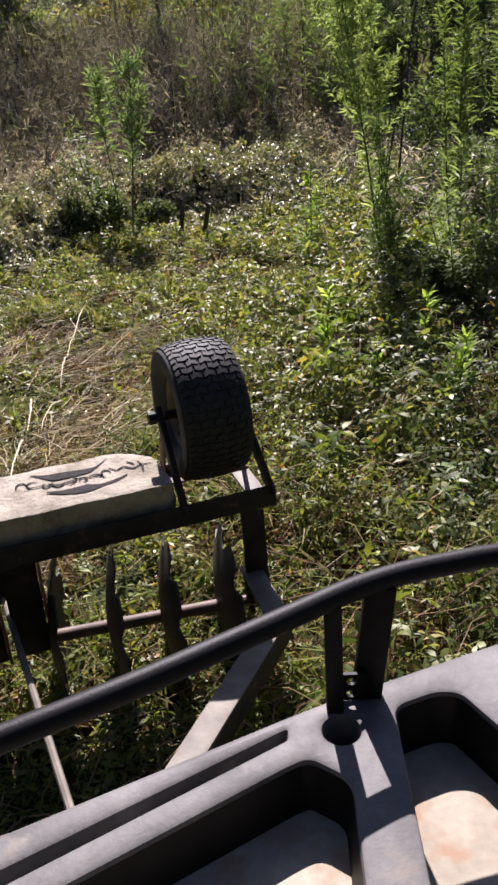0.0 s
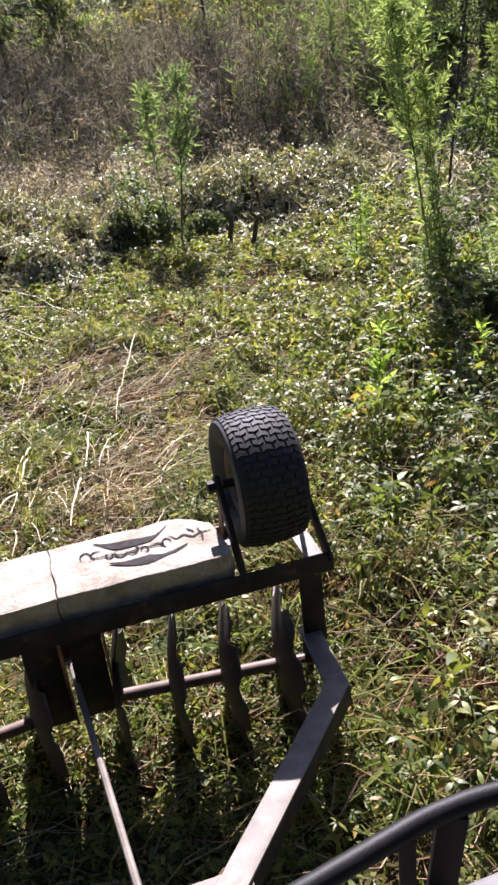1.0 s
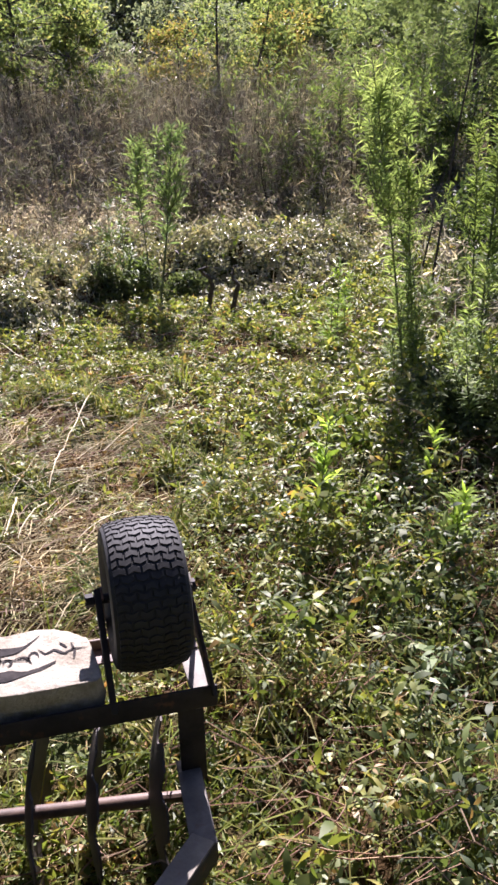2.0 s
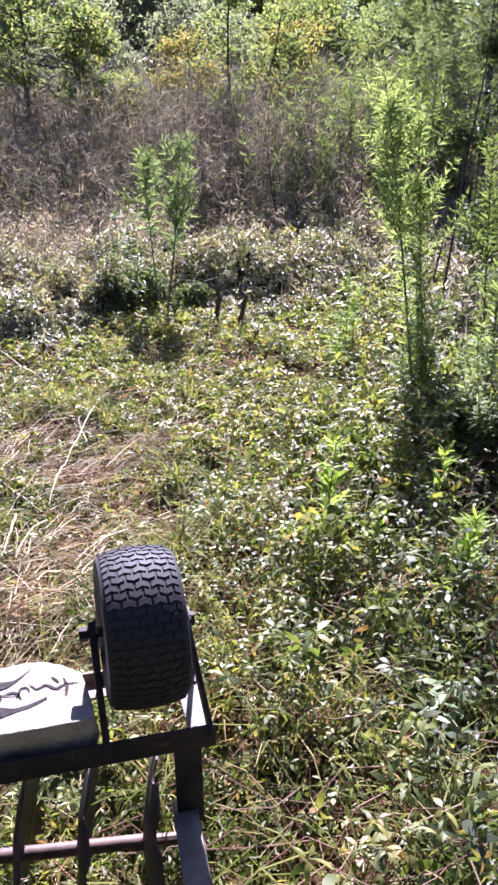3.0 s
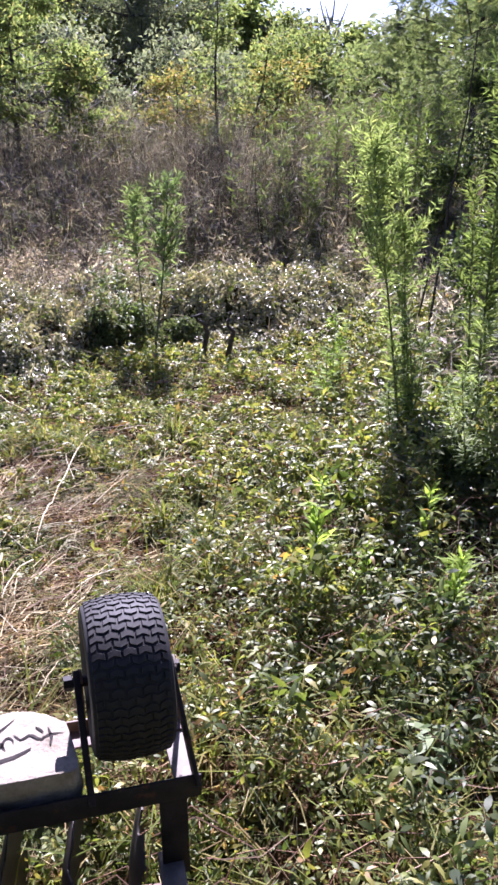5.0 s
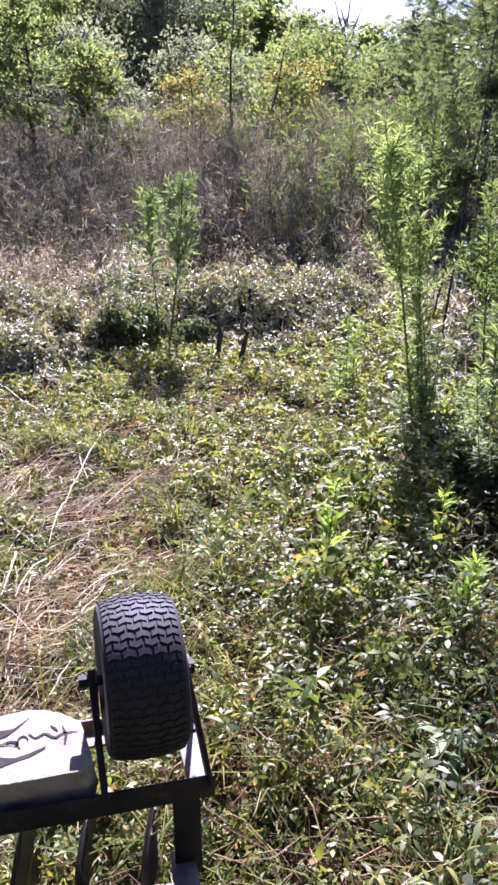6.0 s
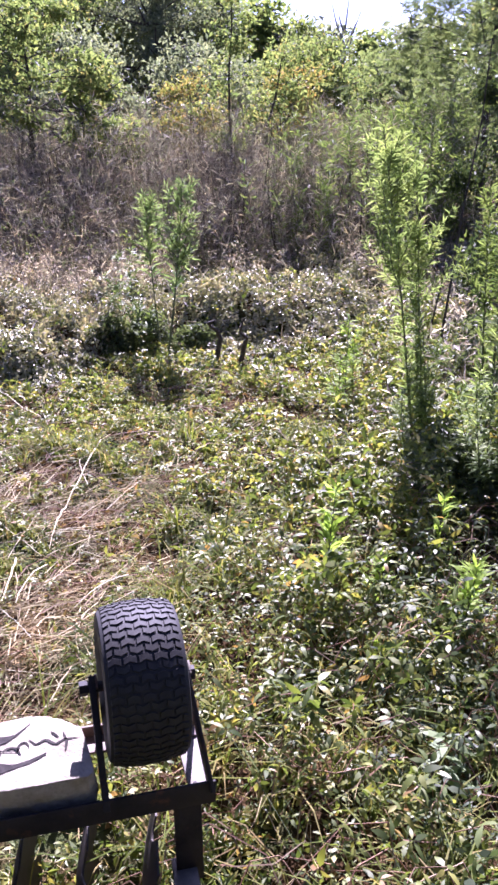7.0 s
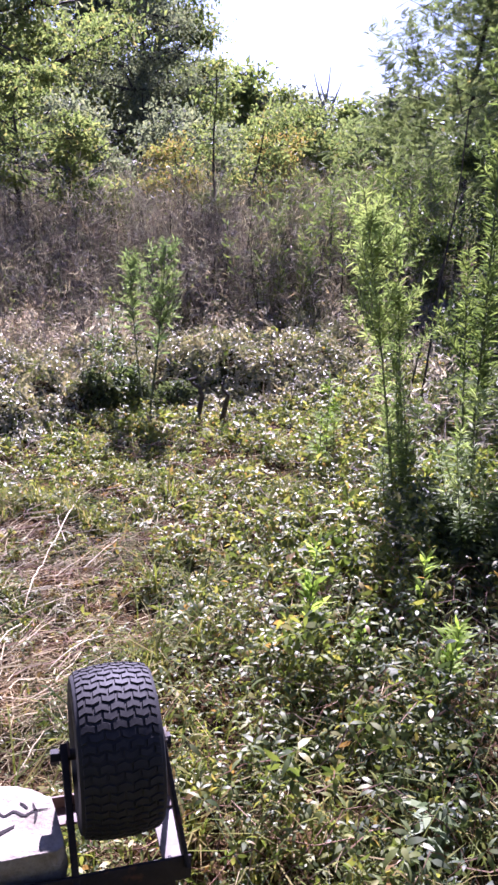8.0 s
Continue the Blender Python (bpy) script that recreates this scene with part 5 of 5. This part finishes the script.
# the forked sapling before the brambles
SAPLING = "slender sapling with leafy top before the brambles"
spire(-0.96, 6.02, 1.2, (0.07, 0.32), 1, 0.11, 110, 0.42, 0.28, 20, 0.009, shoot=22, rise=0.9, reach=0.66, slim=(0.12, 0.17), plume=0.48, material=M_SAPLING, label=SAPLING)
spire(-1.0, 6.05, 1.1, (-0.16, 0.28), 1, 0.105, 90, 0.5, 0.25, 14, 0.006, shoot=20, rise=0.9, reach=0.62, slim=(0.12, 0.17), plume=0.6, material=M_SAPLING, label=SAPLING)
for sx, sy, st in ((-1.25, 6.25, 0.62), (-1.15, 6.05, 0.45), (-1.4, 6.5, 0.7), (-1.5, 7.2, 0.75)):
    spire(sx, sy, st, (0.0, 0.0), 2, 0.07, 34, 0.4, 0.15, 4)


for sx, sy, st, lf in ((0.33, 1.4, 0.17, 0.07), (0.44, 1.33, 0.2, 0.066), (0.24, 1.54, 0.14, 0.056), (0.5, 1.6, 0.16, 0.05)):
    spire(sx, sy, st, (RNG.normal(0, 0.04), RNG.normal(0, 0.04)), 2, lf, 13, 0.2, 0.1, 0, 0.003, crowd=0.7, slim=(0.26, 0.34), rise=0.4, material=M_VINE, group="low broad-leaved weeds", label="low weed with broad pointed glossy leaves")


def build_side_brush():
    """Dead twigs and withered stalks tangled along the uncut side."""
    x, y = scatter(520, 0.68, 1.7, 3.5, 7.2, lambda a, b: 0.35 + 0.65 * smooth01((b - 4.4) / 0.6))
    n = len(x)
    a = np.stack([x, y, soil(x, y)], 1)
    m = a + ways(n, 1.6) * RNG.uniform(0.12, 0.4, (n, 1))
    b = m + ways(n, 0.5) * RNG.uniform(0.08, 0.25, (n, 1))
    out = [sticks(a, m, 0.003, 0.002), sticks(m, b, 0.002, 0.001)]
    for k in range(10):
        c = m + (b - m) * RNG.uniform(0, 1, (n, 1))
        ln = RNG.uniform(0.03, 0.09, n)
        out.append(leaves(c, ways(n, 0.3), ln, ln * RNG.uniform(0.05, 0.3, n), simple=True))
    tagged(soup("side_brush", *join(*out), M_DRYWEED), "tangled dead twigs and withered stalks beside the strip", "dead brush", kind="stuff")


build_side_brush()


def build_goldenrod_patch():
    """The far stand of green goldenrod, too thick to count."""
    sv, lv = [], []
    x, y = scatter(1500, -0.75, 1.9, 8.6, 13.5, lambda a, b: (0.12 + 0.55 * smooth01((a + 0.1) / 0.9)) * smooth01((a + 0.75) / 0.5) * smooth01((0.21 + 0.135 * (b - 0.4) - a) / 0.25))
    n = len(x)
    tall = 1.42 * RNG.uniform(0.7, 1.12, n) * (0.7 + 0.3 * smooth01((y - 8.3) / 1.5))
    base = np.stack([x, y, soil(x, y)], 1)
    tip = base + np.stack([RNG.normal(0, 0.1, n), RNG.normal(0, 0.1, n), tall], 1)
    sv.append(sticks(base, tip, 0.0045, 0.0015))
    for k in range(64):
        f = RNG.uniform(0.15, 1.02, (n, 1))
        p = base + (tip - base) * f
        w = RNG.uniform(0, 2 * math.pi, n)
        d = unit(np.stack([np.cos(w), np.sin(w), RNG.normal(0.7, 0.3, n)], 1))
        ln = RNG.uniform(0.05, 0.1, n)
        lv.append(leaves(p + d * RNG.uniform(0, 0.05, (n, 1)), d, ln, ln * 0.2, simple=True))
    tagged(soup("goldenrod_stems", *join(*sv), M_STEM), "thin upright goldenrod stems", "weed stems", kind="stuff")
    tagged(soup("goldenrod_patch", *join(*lv), M_GOLDENROD), "dense stand of tall green goldenrod", "goldenrod", kind="stuff")


build_goldenrod_patch()


# ---- bushy growth along the uncut side ----
def bush(name, x, y, rx, ry, tall, count, leaf, material, label, width=0.55, hollow=0.55):
    """A rounded, uneven mass of leaves on short branches."""
    root = tagged(new(name), label, "bush", "bushes at the uncut side")
    root.location = (x, y, float(soil(x, y)))
    k = 16
    tips = ways(k, 0.9) * np.array([rx, ry, tall]) * RNG.uniform(0.7, 1.0, (k, 1))
    tips[:, 2] = np.abs(tips[:, 2])
    mids = tips * 0.5 + RNG.normal(0, 0.05, (k, 3))
    zero = np.zeros((k, 3)) + RNG.normal(0, 0.02, (k, 3)) * [1, 1, 0]
    tagged(soup("branching", *join(sticks(zero, mids, 0.006, 0.004), sticks(mids, tips, 0.004, 0.002)), M_BARK, root), kind="stuff")
    d = ways(count, 0.35)
    d[:, 2] = np.abs(d[:, 2])
    r = RNG.uniform(hollow, 1, count) ** 0.5 * (1 + 0.16 * wave(d[:, 0] * 3, d[:, 1] * 3 + d[:, 2] * 2, 71 + count, 1.6))
    p = d * r[:, None] * np.array([rx, ry, tall])
    ln = leaf * RNG.uniform(0.6, 1.3, count)
    tagged(soup("foliage", *leaves(p, ways(count, 0.1), ln, ln * width, ways(count, 1.2), simple=True), material, root), kind="stuff")
    return root


bush("bush", 0.95, 4.35, 0.36, 0.5, 0.3, 5200, 0.04, M_VINE, "dark green bush at the foot of the goldenrod")
# the next two bushes are added to darken the shaded hollow
bush("bush", 0.77, 3.7, 0.24, 0.22, 0.3, 3400, 0.035, M_BUSH, "dark green bush at the foot of the goldenrod")
bush("bush", 0.7, 3.95, 0.2, 0.22, 0.3, 2600, 0.035, M_BUSH, "dark green bush at the foot of the goldenrod")
bush("bush", 1.2, 3.6, 0.4, 0.6, 0.5, 5200, 0.04, M_BUSH, "dark green bush at the foot of the goldenrod")
for bx, by, bw, bt in ((-1.4, 6.22, 0.18, 0.28), (-1.15, 6.3, 0.17, 0.3), (-0.82, 6.36, 0.18, 0.22)):
    bush("bush", bx, by, bw, 0.17, bt, 1100, 0.04, M_BUSH, "low dark bush in the hollow before the brambles")
bush("bush", 1.35, 5.3, 0.55, 0.7, 0.5, 6000, 0.04, M_BUSH, "dark green bush beside the cut strip")
# this bush takes the darkened leaf to stand for the shaded gap
bush("bush", 1.75, 6.9, 0.75, 0.8, 1.1, 9000, 0.045, M_SHADEDLEAF, "dark green bush beside the cut strip")
bush("bush", 1.35, 2.6, 0.35, 0.5, 0.4, 3600, 0.045, M_BUSH, "dark green bush beside the cut strip")


def bare_stem(points, r, label, category="dead stem"):
    bm = bmesh.new()
    base = Vector((points[0][0], points[0][1], float(soil(points[0][0], points[0][1]))))
    tube(bm, [Vector(p) + Vector((0, 0, base.z)) - base for p in points], [r * (1 - 0.6 * i / (len(points) - 1)) for i in range(len(points))], 7)
    ob = part("bare_stem", bm, M_BARK)
    ob.location = base
    tagged(ob, label, category, "bare dark stems")


bare_stem([(0.84, 5.75, 0), (0.88, 5.78, 0.5), (0.92, 5.82, 1.0), (0.98, 5.85, 1.5), (1.0, 5.9, 1.95)], 0.009, "slender dark bare trunk beside the goldenrod")
bare_stem([(0.76, 5.9, 0), (0.83, 5.9, 0.45), (0.9, 5.95, 0.9)], 0.008, "slender dark bare trunk beside the goldenrod")
bare_stem([(-0.61, 5.97, 0), (-0.58, 5.97, 0.17), (-0.6, 5.96, 0.23), (-0.645, 5.95, 0.26), (-0.665, 5.94, 0.28), (-0.61, 5.95, 0.3), (-0.62, 5.96, 0.35)], 0.019, "short dark crooked stump at the bramble edge")
bare_stem([(-0.445, 5.93, 0), (-0.405, 5.93, 0.175), (-0.395, 5.92, 0.21), (-0.435, 5.92, 0.245), (-0.437, 5.92, 0.28), (-0.415, 5.93, 0.335)], 0.018, "short dark crooked stump at the bramble edge")


# ---- trees ----
def tree(x, y, tall, spread, low, count, leaf, material, label, trunk_r=0.05, limbs=14, clumps=60, clump_r=0.35, width=0.5, lean=(0, 0), feather=False, seed=0):
    """Trunk, limbs and a crown of leaf clumps set along the limbs, with gaps between them."""
    root = tagged(new("tree"), label, "tree", "trees round the field")
    root.location = (x, y, float(soil(x, y)))
    r = np.random.default_rng(seed + 100)
    bm = bmesh.new()
    n = 7
    line = [Vector((lean[0] * (i / n) ** 1.5 + r.normal(0, 0.02) * i * tall / 12, lean[1] * i / n + r.normal(0, 0.02) * i * tall / 12, tall * 0.93 * i / n - (0.05 if i == 0 else 0))) for i in range(n + 1)]
    tube(bm, line, [trunk_r * (1.1 - i / n) + 0.004 for i in range(n + 1)], 8)
    part("trunk", bm, M_BARK, root)
    a, b, tips = [], [], []
    for k in range(limbs):
        f = low + (1 - low) * (k + r.uniform(0, 1)) / limbs
        i = min(int(f * n), n - 1)
        p = np.array(line[i].lerp(line[i + 1], f * n - i))
        w = k * 2.4 + r.normal(0, 0.4)
        ln = spread * (1.1 - 0.75 * ((f - low) / (1 - low)) ** 1.4) * r.uniform(0.7, 1.15)
        d = np.array([math.cos(w), math.sin(w), r.uniform(0.05, 0.55)])
        q1, q2 = p + d * ln * 0.5, p + d * ln + np.array([0, 0, r.uniform(-0.15, 0.1) * ln])
        a += [p, q1]
        b += [q1, q2]
        tips += [(p, q1, 0.35), (q1, q2, 1.0)]
        for s in range(3):
            c = p + (q2 - p) * r.uniform(0.3, 0.95)
            e = c + np.array([r.normal(), r.normal(), r.uniform(0, 0.8)]) * ln * 0.25
            a.append(c)
            b.append(e)
            tips.append((c, e, 1.0))
    a, b = np.array(a), np.array(b)
    tagged(soup("branching", *sticks(a, b, trunk_r * (0.16 if feather else 0.3), trunk_r * (0.06 if feather else 0.12)), M_BARK, root), kind="stuff")
    wts = np.array([t[2] for t in tips])
    wts = wts / wts.sum()
    ci = r.choice(len(tips), clumps, p=wts)
    cen = np.array([tips[i][0] + (tips[i][1] - tips[i][0]) * r.uniform(0.3, 1.1) for i in ci])
    size = clump_r * r.uniform(0.5, 1.25, clumps)
    if feather:
        fronds = count // 22
        j = r.integers(0, clumps, fronds)
        p = cen[j] + np.clip(r.normal(size=(fronds, 3)), -1.4, 1.4) * size[j][:, None] * [0.6, 0.6, 0.5]
        w = r.uniform(0, 2 * math.pi, fronds)
        d = unit(np.stack([np.cos(w), np.sin(w), r.normal(-0.35, 0.45, fronds)], 1))
        ln = r.uniform(0.14, 0.26, fronds)[:, None]
        face = unit(r.normal(size=(fronds, 3)) * 0.7 + np.array([[0, -0.3, 0.8]]))
        side = unit(np.cross(d, face))
        lv = [sticks(p, p + d * ln, 0.0015, 0.001)]
        for k in range(11):
            for s in (-1, 1):
                q = p + d * ln * (k + 1) / 11.5
                e = unit(side * s + d * 0.5)
                l2 = leaf * (1 - abs(k - 5) / 9)
                lv.append(leaves(q, e, l2, l2 * 0.28, face + 0.2 * r.normal(size=q.shape), simple=True))
        tagged(soup("crown", *join(*lv), material, root), kind="stuff")
    else:
        j = r.integers(0, clumps, count)
        g = np.clip(r.normal(size=(count, 3)), -1.7, 1.7)
        p = cen[j] + g * size[j][:, None] * [0.55, 0.55, 0.36]
        ln = leaf * r.uniform(0.6, 1.3, count)
        tagged(soup("crown", *leaves(p, ways(count, -0.1), ln, ln * width, ways(count, 1.0), simple=True), material, root), kind="stuff")
    return root


# yellow-green shrubs and saplings just behind the dry weeds
tree(-2.9, 10.9, 2.15, 0.95, 0.45, 4200, 0.065, M_SHRUB, "bright yellow-green shrub behind the dry weeds", 0.03, 20, 46, 0.17, seed=1)
tree(-3.7, 11.3, 2.9, 1.2, 0.35, 5600, 0.065, M_SHRUB, "bright yellow-green shrub behind the dry weeds", 0.04, 24, 64, 0.18, seed=2)
tree(-1.17, 11.2, 3.1, 0.5, 0.3, 1500, 0.06, M_SHRUB, "thin sapling with sparse bright leaves", 0.02, 16, 50, 0.17, seed=3)
tree(-0.95, 11.6, 2.7, 0.55, 0.4, 1500, 0.06, M_SHRUB, "thin sapling with sparse bright leaves", 0.02, 14, 40, 0.2, lean=(0.4, 0), seed=4)
tree(-1.9, 12.4, 2.1, 0.5, 0.5, 2600, 0.055, M_YELLOWING, "low shrub with yellow and orange leaves", 0.02, 12, 30, 0.22, seed=5)
tree(-0.55, 12.4, 2.2, 0.5, 0.5, 2600, 0.055, M_YELLOWING, "low shrub with yellow and orange leaves", 0.02, 12, 30, 0.22, seed=6)
# feathery trees at the right hand of the gap
tree(1.9, 11.8, 5.0, 1.6, 0.15, 84000, 0.06, M_FEATHER, "feathery green tree with drooping fern-like leaves", 0.045, 34, 190, 0.36, feather=True, seed=7)
tree(2.6, 14.2, 5.8, 1.7, 0.12, 44000, 0.075, M_FEATHER, "feathery green tree with drooping fern-like leaves", 0.09, 30, 170, 0.5, feather=True, seed=21)
tree(4.0, 19.5, 6.4, 2.6, 0.12, 22000, 0.12, M_FEATHER, "feathery green tree with drooping fern-like leaves", 0.08, 26, 150, 0.5, feather=True, seed=8)
# leaf colour darkened here for the shade behind the goldenrod
tree(1.95, 9.0, 2.0, 0.75, 0.1, 16000, 0.045, M_SHADEDLEAF, "leafy shrub behind the goldenrod, darkened in colour for the shaded gap", 0.03, 16, 60, 0.26, seed=9)
# taller trees on the left, dark behind
tree(-4.8, 24.3, 6.9, 1.9, 0.25, 17600, 0.093, M_DARKLEAF, "dark upright cedar among brighter trees", 0.12, 30, 140, 0.58, seed=10)
tree(-8.5, 23.8, 7.2, 3.2, 0.2, 17000, 0.145, M_SHRUB, "tall broadleaf tree at the field edge", 0.17, 30, 170, 0.80, seed=11)
tree(-5.2, 28.6, 7.2, 2.5, 0.12, 18000, 0.145, M_SHRUB, "tall broadleaf tree at the field edge", 0.17, 26, 130, 0.72, seed=12)
tree(-8.0, 32.8, 9.1, 4.1, 0.12, 14000, 0.23, M_DARKLEAF, "tall broadleaf tree at the field edge", 0.22, 28, 160, 1.04, seed=13)
tree(-3.7, 25.2, 4.2, 1.7, 0.12, 20000, 0.1, M_FEATHER, "feathery green tree with drooping fern-like leaves", 0.09, 20, 90, 0.64, feather=True, seed=14)
tree(-1.2, 28.6, 3.1, 2.2, 0.08, 14400, 0.139, M_SHRUB, "low bright tree in the gap", 0.10, 24, 110, 0.67, seed=15)
tree(1.6, 31.1, 2.8, 2.5, 0.08, 14400, 0.139, M_FEATHER, "low bright tree in the gap", 0.10, 24, 110, 0.72, seed=17)
tree(9.0, 26.9, 9.1, 4.4, 0.12, 14400, 0.232, M_SHRUB, "tall broadleaf tree at the field edge", 0.20, 28, 150, 1.04, seed=16)
tree(-12.0, 28.6, 9.1, 4.4, 0.12, 9600, 0.279, M_DARKLEAF, "tall broadleaf tree at the field edge", 0.20, 26, 130, 1.04, seed=18)
tree(13.1, 32.0, 9.9, 4.8, 0.12, 9600, 0.279, M_DARKLEAF, "tall broadleaf tree at the field edge", 0.20, 26, 130, 1.04, seed=19)
# low dense growth under the taller trees
tree(-4.3, 15.6, 2.7, 1.4, 0.04, 6500, 0.1, M_DARKLEAF, "low dark shrub under the taller trees", 0.05, 26, 90, 0.42, seed=22)
tree(-6.2, 16.8, 3.0, 1.7, 0.04, 6500, 0.11, M_SHRUB, "low leafy shrub under the taller trees", 0.06, 26, 90, 0.48, seed=23)
tree(-2.6, 17.2, 2.6, 1.3, 0.04, 6000, 0.1, M_DARKLEAF, "low dark shrub under the taller trees", 0.05, 26, 90, 0.42, seed=24)
# far line of trees through the gap
for i in range(16):
    fx = -17 + 2.3 * i + RNG.uniform(-0.5, 0.5)
    tree(fx, RNG.uniform(36, 44), 4.3 + RNG.uniform(-0.5, 0.9) + 0.12 * abs(fx - 1), 2.0, 0.06, 3000, 0.34, M_DARKLEAF if i % 2 else M_SHRUB, "distant broadleaf tree in the far tree line", 0.14, 20, 80, 0.75, seed=30 + i)


# unseen trees added behind the eye, to dim sky light on near faces
for i in range(14):
    w = radians(200) + radians(140) * i / 13
    d = RNG.uniform(11, 15)
    tree(d * math.cos(w) * 1.15, d * math.sin(w), RNG.uniform(7.5, 10), 3.4, 0.05, 2200, 0.62, M_DARKLEAF if i % 2 else M_SHRUB, "unseen broadleaf tree, added behind the eye to cut sky light", 0.16, 24, 90, 1.0, seed=60 + i)


def build_scrub():
    """Low scrub that fills the ground between the weeds and the far trees."""
    n = 30000
    x, y = RNG.uniform(-14, 14, n), 13.2 + 24 * RNG.uniform(0, 1, n) ** 1.6
    top = (0.85 + 0.35 * wave(x, y, 81, 0.9) + 0.2 * wave(x, y, 82, 2.7)) * (1 + 0.02 * (y - 13))
    z = soil(x, y) + top * RNG.uniform(0, 1, n) ** 0.6
    ln = RNG.uniform(0.08, 0.17, n)
    tagged(soup("scrub", *leaves(np.stack([x, y, z], 1), ways(n, 0.4), ln, ln * 0.5, simple=True), M_SHRUB), "green scrub between the weeds and the trees", "scrub", kind="stuff")


build_scrub()


def dead_tree(x, y, tall):
    root = tagged(new("tree"), "bare pale dead tree in the far tree line", "tree", "trees round the field")
    root.location = (x, y, float(soil(x, y)))
    bm = bmesh.new()
    tube(bm, [(0, 0, -0.05), (0.05, 0, tall * 0.5), (-0.1, 0, tall * 0.8)], [0.12, 0.08, 0.05], 8)
    part("trunk", bm, M_DEADWOOD, root)
    for dx, dz, s in ((-0.5, 1.0, 0.72), (0.55, 0.95, 0.7), (0.1, 1.04, 0.8), (-0.25, 0.93, 0.8), (0.35, 0.86, 0.6)):
        bm = bmesh.new()
        tube(bm, [(0.0, 0, tall * s), (dx * 0.6, 0.05, tall * (s + dz) / 2), (dx, 0.1, tall * dz)], [0.045, 0.03, 0.012], 6)
        part("limb", bm, M_DEADWOOD, root)


dead_tree(-0.1, 34.0, 4.9)
